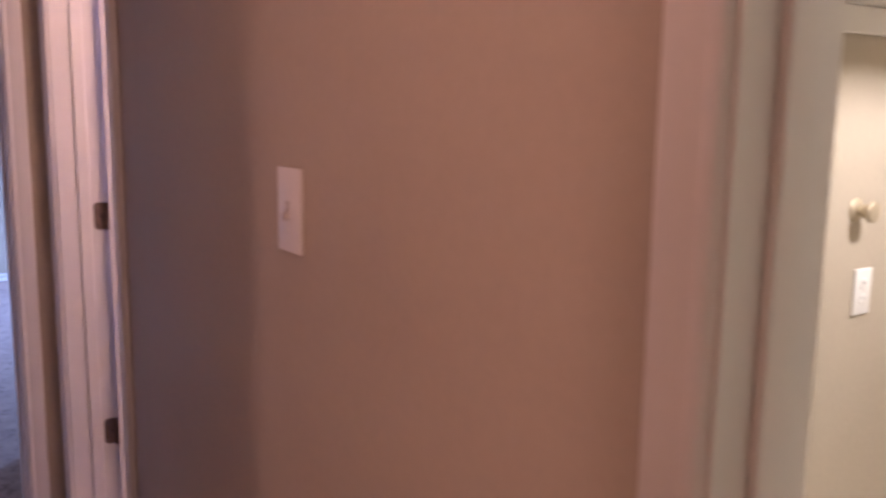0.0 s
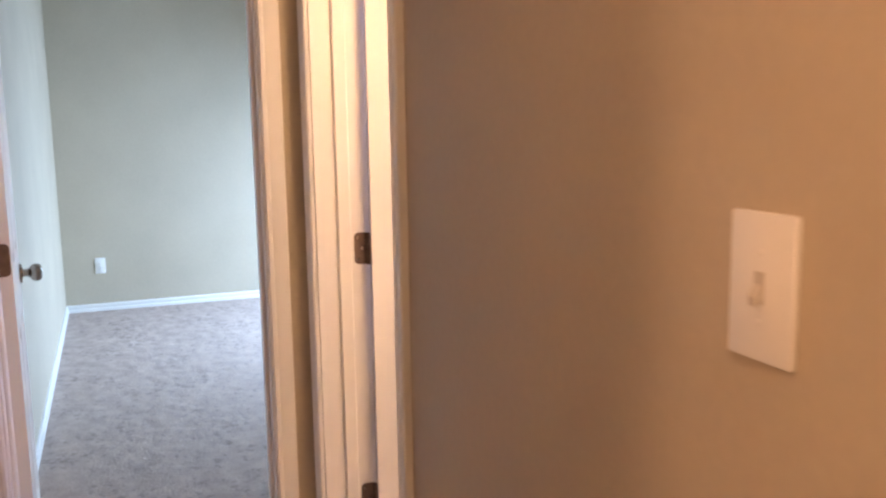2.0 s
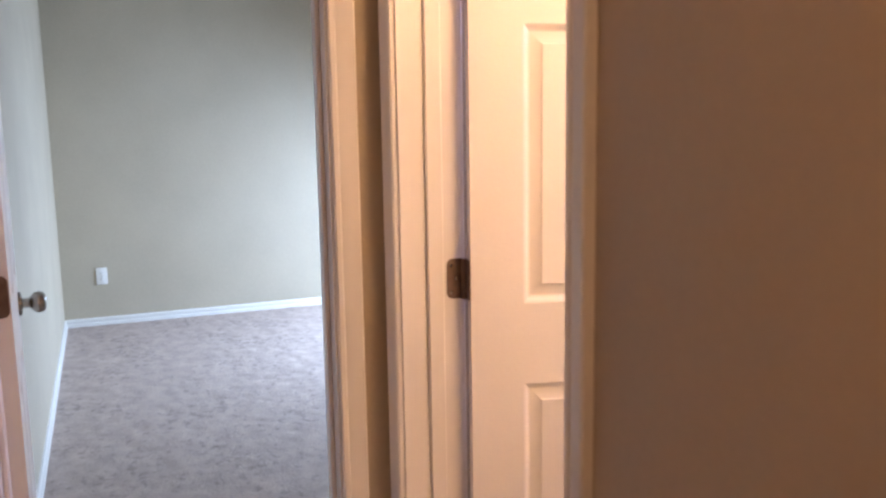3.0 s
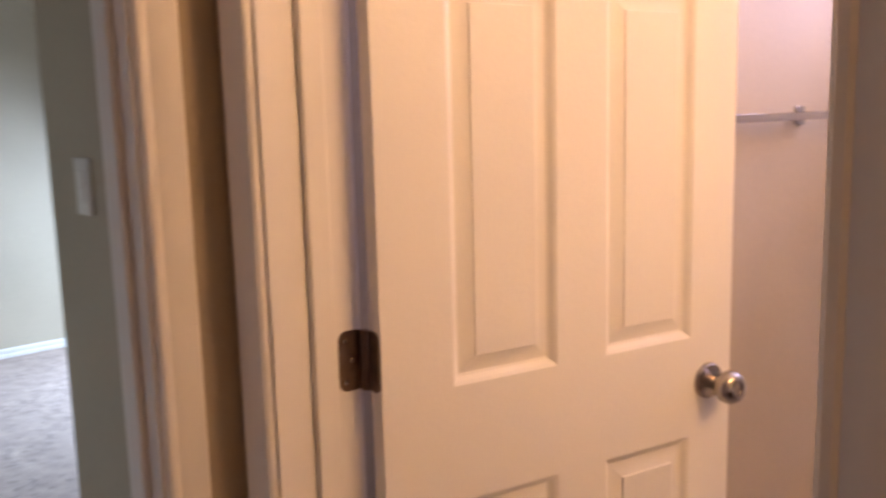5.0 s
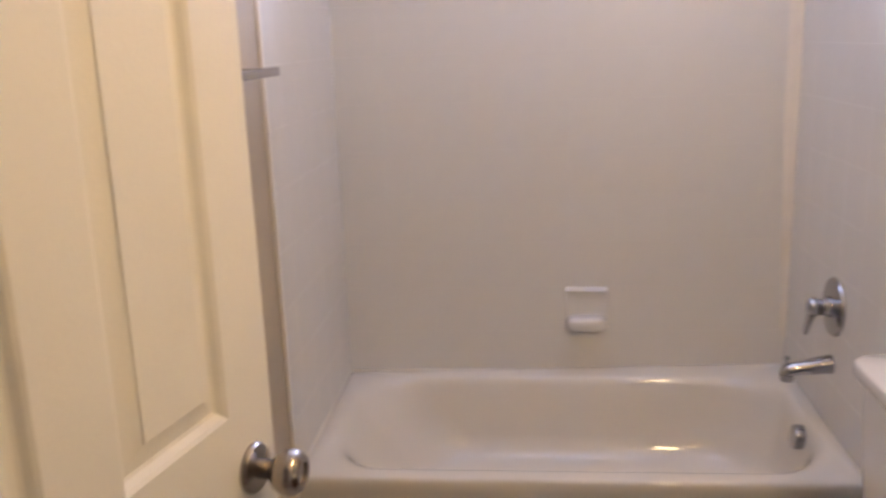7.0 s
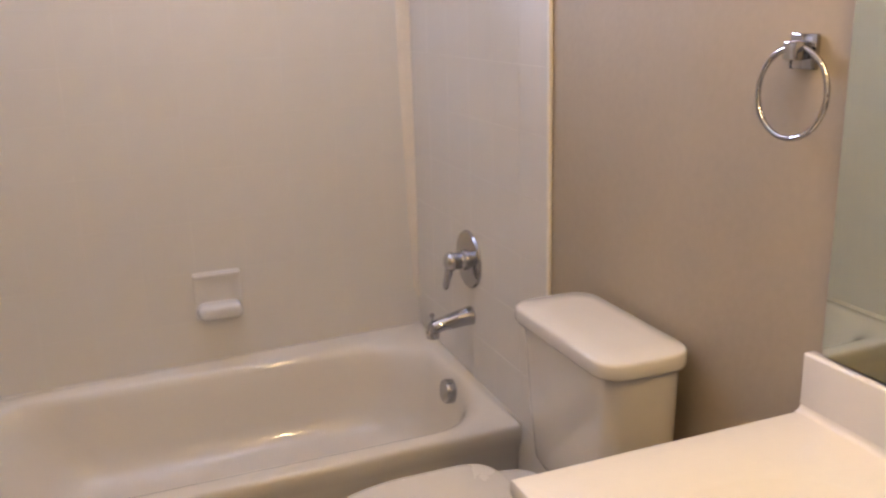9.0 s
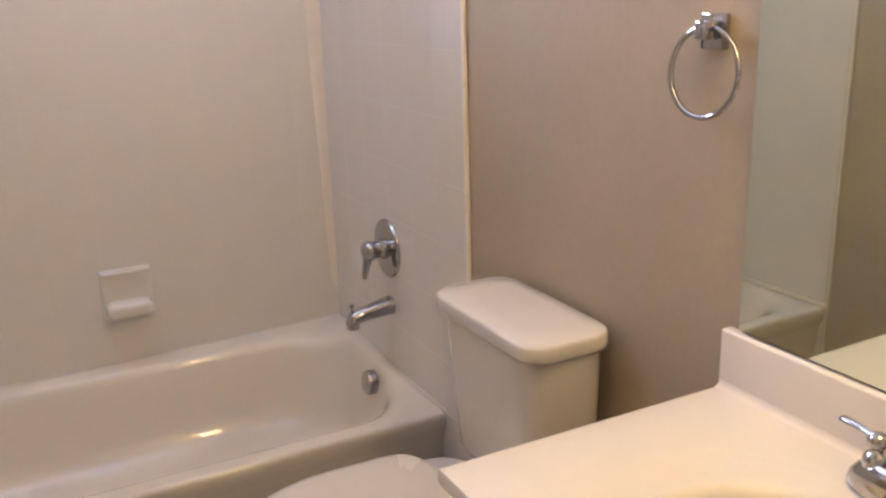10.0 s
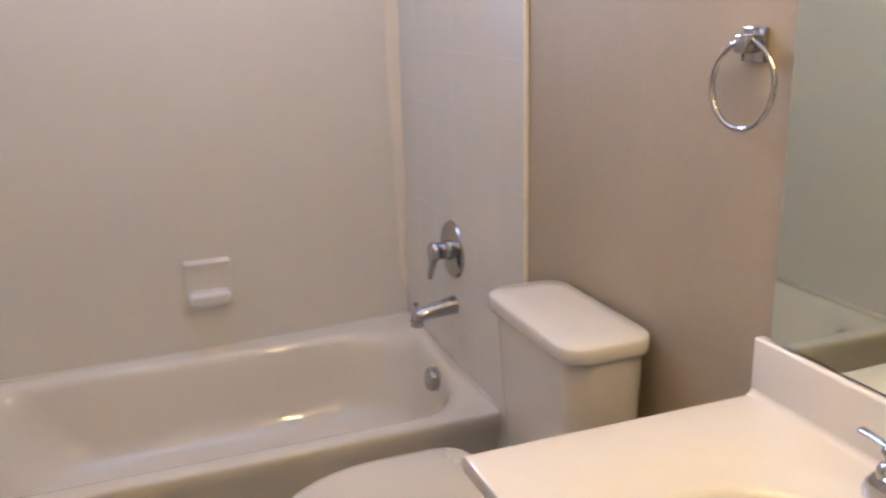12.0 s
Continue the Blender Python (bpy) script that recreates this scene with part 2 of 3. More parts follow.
structure("wall_laundry_back", boxes((1.78, 4.72, 2.3, 2.42, 0, CEIL), (4.6, 4.72, FRONT, 2.3, 0, CEIL)), M_WALL, "pale painted laundry room wall", "wall")
structure("ceiling", boxes((BEDX - 0.12, 5.72, -4.32, 2.80, CEIL, CEIL + 0.1)), M_CEIL, "white textured ceiling", "ceiling")
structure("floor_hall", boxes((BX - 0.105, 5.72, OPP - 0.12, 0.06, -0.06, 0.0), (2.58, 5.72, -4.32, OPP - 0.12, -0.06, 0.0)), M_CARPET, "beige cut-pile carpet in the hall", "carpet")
structure("floor_bath", boxes((-0.07, 1.70, 0.06, BY + 0.12, -0.06, 0.002)), M_VINYL, "pale vinyl bathroom floor", "floor")
structure("floor_laundry", boxes((1.70, 4.72, 0.06, 2.42, -0.06, 0.0)), M_VINYL, "pale vinyl laundry floor", "floor")


def carpet():
    """Cut pile with trodden tufts, as a fine uneven sheet."""
    nx, ny = 230, 170
    x0, x1, y0, y1 = BEDX, -0.07, BEDL, BEDR
    xs, ys = np.linspace(x0, x1, nx), np.linspace(y0, y1, ny)
    verts = []
    for j in range(ny):
        for i in range(nx):
            p = Vector((xs[i], ys[j], 0))
            h = 0.003 * noise.noise(p * 2.3) + 0.002 * noise.noise(p * 8.0) + 0.0015 * noise.noise(p * 17.0) - 0.010 * max(0.0, noise.noise(p * 13.0 + Vector((7, 3, 0))) - 0.30) + random.uniform(-0.0012, 0.0012)
            verts.append((xs[i], ys[j], 0.001 + h))
    faces = [(j * nx + i, j * nx + i + 1, (j + 1) * nx + i + 1, (j + 1) * nx + i) for j in range(ny - 1) for i in range(nx - 1)]
    me = bpy.data.meshes.new("floor_bedroom")
    me.from_pydata(verts, [], faces)
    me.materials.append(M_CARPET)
    me.polygons.foreach_set("use_smooth", [True] * len(me.polygons))
    return tagged(new("floor_bedroom", me), "beige cut-pile bedroom carpet with trodden tufts", "carpet", kind="structure")


carpet()
structure("floor_bedroom_base", boxes((BEDX - 0.12, BX - 0.105, BEDL - 0.12, BEDR + 0.12, -0.12, -0.03)), M_CARPET, "beige carpet under the window", "carpet")


# ---- trim ----
PROFILE = ((0.0, 0.0), (0.0, 0.010), (0.004, 0.014), (0.012, 0.014), (0.016, 0.011), (0.021, 0.013), (0.040, 0.017), (0.053, 0.018), (0.0575, 0.015), (0.0575, 0.0))


def casing(parent, p, along, out, z0, z1, scale=1.0):
    """An upright colonial casing: its inner edge at p, its width towards along, its face towards out."""
    bm = bmesh.new()
    along, out = Vector((*along, 0)), Vector((*out, 0))
    rings = [[Vector((p[0], p[1], z)) + along * (w * scale) + out * d for w, d in PROFILE] for z in (z0, z1)]
    loft(bm, rings)
    return part("casing", bm, M_TRIM, parent, smooth=25)


def head_casing(parent, a, b, out, z):
    bm = bmesh.new()
    out = Vector((*out, 0))
    rings = [[Vector((q[0], q[1], z + w)) + out * d for w, d in PROFILE] for q in (a, b)]
    loft(bm, rings)
    return part("head_casing", bm, M_TRIM, parent, smooth=25)


def doorframe(name, label, lo, hi, face0, face1, axis, stop):
    """Jamb boards, stops and casings round an opening from lo to hi, in a wall from face0 to face1."""
    frame_ob = thing(name, label, "door frame", kind="structure")

    def b(u0, u1, v0, v1, z0, z1, nm, bev=0.0015):
        bm = box(bmesh.new(), *((u0, u1, v0, v1) if axis == "x" else (v0, v1, u0, u1)), z0, z1, bevel=bev, seg=1)
        return part(nm, bm, M_TRIM, frame_ob)
    b(lo - J, lo, face0 - 0.001, face1 + 0.001, 0.0, DTOP, "jamb")
    b(hi, hi + J, face0 - 0.001, face1 + 0.001, 0.0, DTOP, "jamb")
    b(lo - J, hi + J, face0 - 0.001, face1 + 0.001, DTOP, DTOP + J, "head_jamb")
    s0, s1 = stop
    b(lo, lo + 0.011, s0, s1, 0.0, DTOP - 0.011, "door_stop", 0.003)
    b(hi - 0.011, hi, s0, s1, 0.0, DTOP - 0.011, "door_stop", 0.003)
    b(lo, hi, s0, s1, DTOP - 0.011, DTOP, "door_stop", 0.003)
    for v, o in ((face0, -1), (face1, 1)):
        for u, w in ((lo - 0.006, -1), (hi + 0.006, 1)):
            if axis == "x":
                casing(frame_ob, (u, v), (w, 0), (0, o), 0.0, DTOP + 0.006)
            else:
                casing(frame_ob, (v, u), (0, w), (o, 0), 0.0, DTOP + 0.006)
        if axis == "x":
            head_casing(frame_ob, (lo - 0.0635, v), (hi + 0.0635, v), (0, o), DTOP + 0.006)
        else:
            head_casing(frame_ob, (v, lo - 0.0635), (v, hi + 0.0635), (o, 0), DTOP + 0.006)
    return frame_ob


doorframe("door_frame_bath", "white painted bathroom door frame with moulded casing", D0, D1, 0.0, FRONT + 0.008, "x", (0.058, 0.095))
doorframe("door_frame_bedroom", "white painted bedroom door frame with moulded casing", E0, E1, -0.075, BX, "y", (-0.035, 0.0))
doorframe("door_frame_laundry", "white painted laundry door frame with moulded casing", L0, L1, 0.0, FRONT, "x", (0.045, 0.085))


def baseboard(name, a, b, out):
    """A low moulded baseboard with a shoe, from a to b along a wall, standing out from it."""
    prof = ((0, 0), (0.016, 0), (0.016, 0.018), (0.013, 0.022), (0.007, 0.023), (0.007, 0.031), (0.012, 0.033), (0.012, 0.050), (0.008, 0.056), (0, 0.057))
    bm = bmesh.new()
    loft(bm, [[(q[0] + out[0] * d, q[1] + out[1] * d, h) for d, h in prof] for q in (a, b)])
    return tagged(part(name, bm, M_TRIM, smooth=25), "white painted baseboard along the wall", "baseboard", kind="structure")


baseboard("baseboard_bedroom_far", (BEDX, BEDL), (BEDX, BEDR), (1, 0))
baseboard("baseboard_bedroom_left", (BEDX + 0.017, BEDL), (-0.10, BEDL), (0, 1))
baseboard("baseboard_bedroom_corner", (CORX, CORY), (-0.16, CORY), (0, -1))
baseboard("baseboard_hall", (D1 + 0.07, 0), (L0 - 0.07, 0), (0, -1))
baseboard("baseboard_hall_opposite", (BX + 0.02, OPP), (2.70, OPP), (0, 1))


# ---- doors ----
def hinge_leaf(parent, p, across, out, h=0.089, w=0.034):
    """A leaf with rounded corners at p (its knuckle edge, centre height), reaching along across."""
    bm = bmesh.new()
    across, out = Vector((*across, 0)), Vector((*out, 0))
    r, shape = 0.014, []
    for cx, cz, a0 in ((w - r, h / 2 - r, 0), (w - r, -h / 2 + r, 270)):
        pts = [(cx + r * math.cos(radians(a0 + 90 - k * 15)), cz + r * math.sin(radians(a0 + 90 - k * 15))) for k in range(7)]
        shape += pts
    shape += [(0, -h / 2), (0, h / 2)]
    rings = [[Vector(p) + across * u + Vector((0, 0, v)) + out * d for u, v in shape] for d in (0.0, 0.0022)]
    loft(bm, rings)
    return part("hinge_leaf", bm, M_BRONZE, parent, "dark worn metal hinge leaf", smooth=25)


def screw(parent, p, axis):
    bm = bmesh.new()
    m = Matrix.Translation(p) @ Vector((0, 0, 1)).rotation_difference(Vector(axis)).to_matrix().to_4x4()
    lathe(bm, [(0.0038, 0), (0.0038, 0.0006), (0.002, 0.0012)], m, 10)
    return part("screw", bm, M_NICKEL, parent)


def knob(parent, p, d):
    """Rosette, neck and ball knob that stand out from p towards d."""
    m = Matrix.Translation(p) @ Vector((0, 0, 1)).rotation_difference(Vector(d)).to_matrix().to_4x4()
    bm = bmesh.new()
    lathe(bm, [(0.033, 0), (0.033, 0.004), (0.030, 0.008), (0.020, 0.010), (0.0, 0.011)], m, 32)
    rose = part("rosette", bm, M_NICKEL, parent, "round satin nickel rosette")
    bm = bmesh.new()
    prof = [(0.013, 0.009), (0.013, 0.026), (0.017, 0.031), (0.024, 0.036), (0.0285, 0.044), (0.0295, 0.052), (0.028, 0.060), (0.023, 0.067), (0.014, 0.070), (0.013, 0.0665), (0.004, 0.0665), (0.0, 0.067)]
    lathe(bm, prof, m, 32)
    part("knob", bm, M_NICKEL, rose, "round satin nickel door knob")
    return rose


def panel_door(name, label, at, width, knob_sides, height=2.02, thick=0.035, knob_z=0.965):
    """A moulded six-panel door. Local x runs from hinge edge to free edge, the y = 0 face is the back, y = -thick the front."""
    door = thing(name, label, "door", at=at)
    st, mul = 0.114, 0.100
    pw = (width - 2 * st - mul) / 2
    lead = 0.010
    xs = [lead, st + 0.014, st + 0.014 + pw, st + 0.014 + pw + mul, width - st + 0.014, width]
    zs = [0.012, 0.22, 0.868, 1.050, 1.645, 1.735, 1.915, height]
    bm = bmesh.new()
    for y in (0.0, -thick):
        grid = [[bm.verts.new((x, y, z)) for z in zs] for x in xs]
        for i in range(5):
            for k in range(7):
                if i in (1, 3) and k in (1, 3, 5):
                    continue
                bm.faces.new((grid[i][k], grid[i + 1][k], grid[i + 1][k + 1], grid[i][k + 1]))
    for (xa, za), (xb, zb) in (((lead, zs[0]), (lead, height)), ((width, zs[0]), (width, height)), ((lead, zs[0]), (width, zs[0])), ((lead, height), (width, height))):
        bm.faces.new([bm.verts.new(v) for v in ((xa, 0, za), (xb, 0, zb), (xb, -thick, zb), (xa, -thick, za))])
    bmesh.ops.remove_doubles(bm, verts=bm.verts, dist=1e-5)
    part("slab", bm, M_DOOR, door, smooth=25)
    steps = ((0.0, 0.0), (0.005, 0.003), (0.011, 0.0095), (0.015, 0.0115), (0.019, 0.0110), (0.040, 0.0040), (0.041, 0.0015))
    for i in (1, 3):
        for k in (1, 3, 5):
            bm = bmesh.new()
            for y, s in ((-thick, 1), (0.0, -1)):
                rings = []
                for inset, depth in steps:
                    a, b, c, d = xs[i] + inset, xs[i + 1] - inset, zs[k] + inset, zs[k + 1] - inset
                    rings.append([(a, y + s * depth, c), (b, y + s * depth, c), (b, y + s * depth, d), (a, y + s * depth, d)])
                loft(bm, rings, cap0=False)
            part("panel", bm, M_DOOR, door, smooth=12)
    for side in knob_sides:
        knob(door, (width - 0.056, -thick if side < 0 else 0.0, knob_z), (0, side, 0))
    latch = boxes((width - 0.0005, width + 0.0015, -thick / 2 - 0.0125, -thick / 2 + 0.0125, knob_z - 0.028, knob_z + 0.028))
    part("latch_plate", latch, M_NICKEL, door)
    for z in (0.367, 1.103, 1.84):
        leaf = hinge_leaf(door, (lead - 0.0005, 0.0, z), (0, -1), (-1, 0), w=0.032)
        bm = bmesh.new()
        lathe(bm, [(0.0062, -0.0445), (0.0062, 0.0445)], Matrix.Translation((lead - 0.006, 0.006, z)), 12)
        part("hinge_barrel", bm, M_BRONZE, leaf)
    return door


HX, HY = 0.148, 0.137   # hinge side of the bathroom door
panel_door("door_bath", "white six-panel bathroom door standing open inwards", pose(HX, HY, 0, 0, 0, 77.9), 0.714, (-1, 1))
panel_door("door_bedroom", "white six-panel bedroom door open against the wall", pose(-0.078, E0 + 0.002, 0, 0, 0, 184), 0.70, (-1,))
for z in (0.367, 1.103, 1.84):
    fr = bpy.data.objects["door_frame_bath"]
    part("hinge_knuckle", box(bmesh.new(), D0 + 0.0022, HX + 0.006, 0.1378, 0.1402, z - 0.0443, z + 0.0443, bevel=0.0008, seg=1), M_BRONZE, fr)
    lf = hinge_leaf(fr, (D0, 0.1385, z), (0, -1), (1, 0), w=0.034)
    for dz in (-0.03, 0.0, 0.03):
        screw(lf, (D0 + 0.0022, 0.1385 - (0.024 if dz else 0.012), z + dz), (1, 0, 0))
    fb = bpy.data.objects["door_frame_bedroom"]
    hinge_leaf(fb, (-0.073, E0, z), (1, 0), (0, 1), w=0.036)


# ---- wall plates ----
def wall_plate(name, label, centre, right, out, w, h, kind_of):
    """A switch or outlet plate. right: the wall's direction, out: its normal."""
    m = Matrix((( right[0], 0, out[0], centre[0]), (right[1], 0, out[1], centre[1]), (0, 1, 0, centre[2]), (0, 0, 0, 1)))
    th = thing(name, label, "switch" if kind_of == "toggle" else "outlet" if kind_of == "outlet" else "switch", at=m)
    bm = box(bmesh.new(), -w / 2, w / 2, -h / 2, h / 2, 0.0, 0.008, bevel=0.003, seg=2)
    part("plate", bm, M_PLATE, th)
    for s in ((-1, 1) if kind_of != "outlet" else (0,)):
        bm = bmesh.new()
        lathe(bm, [(0.0032, 0.0075), (0.0032, 0.0088), (0.0015, 0.0092)], Matrix.Translation((0, s * 0.030, 0)), 10)
        part("screw", bm, M_PLATE, th)
    if kind_of == "toggle":
        # shadow round the toggle, put in as a greyer colour
        bm = box(bmesh.new(), -0.0065, 0.0065, -0.014, 0.014, 0.0078, 0.0092, bevel=0.0005, seg=1)
        part("toggle_surround", bm, M_SLOT, th)
        bm = bmesh.new()
        loft(bm, [[(-0.005, -0.006, 0.006), (0.005, -0.006, 0.006), (0.005, 0.008, 0.006), (-0.005, 0.008, 0.006)],
                  [(-0.004, -0.015, 0.015), (0.004, -0.015, 0.015), (0.004, -0.007, 0.0165), (-0.004, -0.007, 0.0165)]])
        part("toggle", bm, M_SLOT, th, "greyish toggle lever")
    elif kind_of == "outlet":
        for s in (-1, 1):
            bm = bmesh.new()
            lathe(bm, [(0.0165, 0.0078), (0.0165, 0.0095), (0.015, 0.0102), (0, 0.0102)], Matrix.Translation((0, s * 0.0195, 0)), 24)
            sock = part("socket", bm, M_PLATE, th)
            for dx, sl in ((-0.006, 0.0085), (0.006, 0.007)):
                part("slot", box(bmesh.new(), dx - 0.001, dx + 0.001, s * 0.0195 - sl / 2 + 0.003, s * 0.0195 + sl / 2 + 0.003, 0.0098, 0.0106), M_DARK, sock)
    else:
        part("rocker", box(bmesh.new(), -0.0165, 0.0165, 0.001, 0.033, 0.0075, 0.0110, bevel=0.001, seg=1), M_PLATE, th)
        part("rocker", box(bmesh.new(), -0.0165, 0.0165, -0.033, -0.001, 0.0075, 0.0100, bevel=0.001, seg=1), M_PLATE, th)
    return th


wall_plate("light_switch", "white plastic toggle switch plate on the tan hall wall", (1.892, 0.0, 1.321), (1, 0), (0, -1), 0.079, 0.129, "toggle")
wall_plate("wall_outlet", "white plastic outlet plate above the bedroom baseboard", (BEDX, -0.64, 0.354), (0, 1), (1, 0), 0.075, 0.12, "outlet")
wall_plate("rocker_switch", "white plastic rocker switch just inside the bedroom", (-0.645, CORY, 1.325), (1, 0), (0, -1), 0.075, 0.115, "rocker")
wall_plate("laundry_outlet", "white plastic outlet plate on the laundry wall", (1.90, 1.565, 1.027), (0, 1), (1, 0), 0.075, 0.12, "outlet")


# ---- laundry things ----
def laundry_shelf():
    th = thing("laundry_shelf", "white painted wooden shelf on the laundry wall", "shelf", at=(1.90, 1.3, 1.705))
    part("board", box(bmesh.new(), 0.0, 0.30, -1.1, 0.95, 0.02, 0.04, bevel=0.002, seg=1), M_TRIM, th)
    part("cleat", box(bmesh.new(), 0.0, 0.018, -1.1, 0.95, -0.045, 0.018, bevel=0.002, seg=1), M_TRIM, th)


def valve_stub():
    th = thing("water_valve", "small brass washer valve on the laundry wall", "valve", at=Matrix.Translation((1.90, 1.51, 1.238)) @ pose(0, 0, 0, 0, 90, 0))
    bm = bmesh.new()
    lathe(bm, [(0.030, 0), (0.030, 0.003), (0.024, 0.008), (0.013, 0.009), (0.013, 0.020), (0.016, 0.021), (0.016, 0.030), (0.010, 0.032)], Matrix.Identity(4), 24)
    part("body", bm, M_BRASS, th)
    bm = bmesh.new()
    lathe(bm, [(0.008, 0.032), (0.008, 0.036), (0.024, 0.037), (0.028, 0.044), (0.024, 0.052), (0.0, 0.054)], Matrix.Identity(4), 20)
    part("handle", bm, M_BRASS, th)


laundry_shelf()
valve_stub()


# ---- bathtub ----
RIM, TUB_Y0 = 0.345, 1.892


def rounded_rect(x0, x1, y0, y1, r, z, n=8):
    out = []
    for cx, cy, a in ((x1 - r, y1 - r, 0), (x0 + r, y1 - r, 90), (x0 + r, y0 + r, 180), (x1 - r, y0 + r, 270)):
        for k in range(n + 1):
            t = radians(a + 90 * k / n)
            out.append((cx + r * math.cos(t), cy + r * math.sin(t), z))
    return out


def bathtub():
    th = thing("bathtub", "white enamelled alcove bathtub with rounded basin", "bathtub", at=(0, 0, 0))
    x0, x1, y0, y1 = LX + 0.006, RX - 0.006, TUB_Y0, BY - 0.006
    rows = [  # inset of each side (left, right, front, back), corner radius, height
        (0, 0, 0.052, 0, 0.004, 0.0), (0, 0, 0.019, 0, 0.004, 0.268), (0, 0, 0.012, 0, 0.004, 0.287), (0, 0, 0.003, 0, 0.004, 0.306),
        (0, 0, 0.0, 0, 0.005, 0.325), (0.001, 0.001, 0.001, 0.001, 0.006, RIM - 0.010), (0.002, 0.002, 0.004, 0.002, 0.008, RIM - 0.003),
        (0.006, 0.006, 0.011, 0.006, 0.01, RIM), (0.040, 0.040, 0.050, 0.035, 0.14, RIM), (0.052, 0.048, 0.060, 0.042, 0.17, RIM - 0.003),
        (0.064, 0.056, 0.070, 0.049, 0.19, RIM - 0.012), (0.080, 0.064, 0.078, 0.056, 0.20, RIM - 0.030), (0.105, 0.072, 0.084, 0.062, 0.20, RIM - 0.065),
        (0.155, 0.085, 0.092, 0.070, 0.20, RIM - 0.13), (0.215, 0.100, 0.102, 0.080, 0.20, RIM - 0.20), (0.255, 0.120, 0.118, 0.096, 0.19, RIM - 0.245),
        (0.300, 0.160, 0.150, 0.130, 0.16, RIM - 0.270), (0.36, 0.22, 0.20, 0.18, 0.12, RIM - 0.278)]
    bm = bmesh.new()
    rings = [rounded_rect(x0 + a, x1 - b, y0 + c, y1 - d, r, z) for a, b, c, d, r, z in rows]

    def lift(p):
        ease = [min(max(v, 0), 1) for v in ((p[0] - 1.38) / 0.13, (p[1] - 1.905) / 0.10, (p[2] - 0.15) / 0.18)]
        return (p[0], p[1], p[2] + 0.036 * ease[0] * ease[0] * ease[1] * ease[2])
    loft(bm, [[lift(p) for p in ring] for ring in rings])
    part("basin", bm, M_TUB, th, smooth=75)
    # overflow plate and drain
    m = Matrix.Translation((1.437, 2.222, 0.318)) @ Vector((0, 0, 1)).rotation_difference(Vector((-1, 0, 0.12))).to_matrix().to_4x4()
    bm = bmesh.new()
    lathe(bm, [(0.036, -0.01), (0.036, 0.010), (0.033, 0.016), (0.028, 0.018), (0.0, 0.019)], m, 32)
    part("overflow_plate", bm, M_CHROME, th, "round chrome overflow plate")
    bm = bmesh.new()
    lathe(bm, [(0.03, 0.0), (0.03, 0.004), (0.022, 0.005), (0.018, 0.002), (0.0, 0.004)], Matrix.Translation((1.25, 2.27, RIM - 0.2785)), 24)
    part("drain", bm, M_CHROME, th, "chrome drain")
    # caulk along the walls
    for r in ((LX, RX, BY - 0.017, BY - 0.004), (LX + 0.004, LX + 0.013, TUB_Y0, BY - 0.017), (RX - 0.012, RX - 0.004, TUB_Y0, BY - 0.022)):
        part("caulk", box(bmesh.new(), *r, RIM - 0.004, RIM + 0.010, bevel=0.004, seg=2), M_TUB, th)
    return th


bathtub()


def tub_spout():
    th = thing("tub_spout", "chrome tub spout with diverter knob", "faucet", at=(RX - 0.008, 2.215, 0.545))
    bm = bmesh.new()
    rings = []
    for x, z, ry, rz in ((0, 0, 0.034, 0.034), (-0.012, 0, 0.033, 0.033), (-0.05, -0.006, 0.030, 0.029), (-0.09, -0.012, 0.027, 0.025), (-0.115, -0.018, 0.026, 0.026), (-0.130, -0.026, 0.023, 0.028), (-0.136, -0.032, 0.016, 0.020)):
        rings.append([(x, 0.82 * ry * math.cos(2 * math.pi * k / 20), z + 0.82 * rz * math.sin(2 * math.pi * k / 20)) for k in range(20)])
    loft(bm, rings)
    part("spout", bm, M_CHROME, th, smooth=60)
    bm = bmesh.new()
    lathe(bm, [(0.018, -0.019), (0.019, -0.017), (0.020, 0.0)], Matrix.Translation((-0.120, 0, -0.030)), 20)
    part("nozzle", bm, M_CHROME, th)
    bm = bmesh.new()
    lathe(bm, [(0.003, 0), (0.003, 0.012), (0.007, 0.013), (0.008, 0.018), (0.006, 0.022), (0, 0.023)], Matrix.Translation((-0.122, 0, 0.002)), 16)
    part("diverter_knob", bm, M_CHROME, th)


def tub_valve():
    th = thing("shower_valve", "round chrome shower valve plate with lever handle", "faucet", at=(RX - 0.008, 2.222, 0.712))
    turn = pose(0, 0, 0, 0, -90, 0)
    bm = bmesh.new()
    lathe(bm, [(0.084, 0), (0.084, 0.003), (0.080, 0.008), (0.060, 0.012), (0.034, 0.014), (0.0, 0.014)], turn, 48)
    part("escutcheon", bm, M_CHROME, th)
    bm = bmesh.new()
    lathe(bm, [(0.030, 0.013), (0.029, 0.026), (0.024, 0.030), (0.024, 0.046), (0.028, 0.051), (0.029, 0.060), (0.026, 0.069), (0.018, 0.075), (0, 0.077)], turn, 28)
    hub = part("hub", bm, M_CHROME, th)
    bm = bmesh.new()
    rings = []
    for s, w, d in ((0.0, 0.017, 0.014), (0.02, 0.016, 0.012), (0.045, 0.014, 0.010), (0.066, 0.013, 0.009), (0.078, 0.011, 0.007), (0.083, 0.005, 0.003)):
        c = Vector((-0.058 - 0.18 * s, 0.10 * s, -s))
        rings.append([c + Vector((d * math.cos(2 * math.pi * k / 14), w * math.sin(2 * math.pi * k / 14), 0)) for k in range(14)])
    loft(bm, rings)
    part("lever", bm, M_CHROME, hub, smooth=60)


tub_spout()
tub_valve()


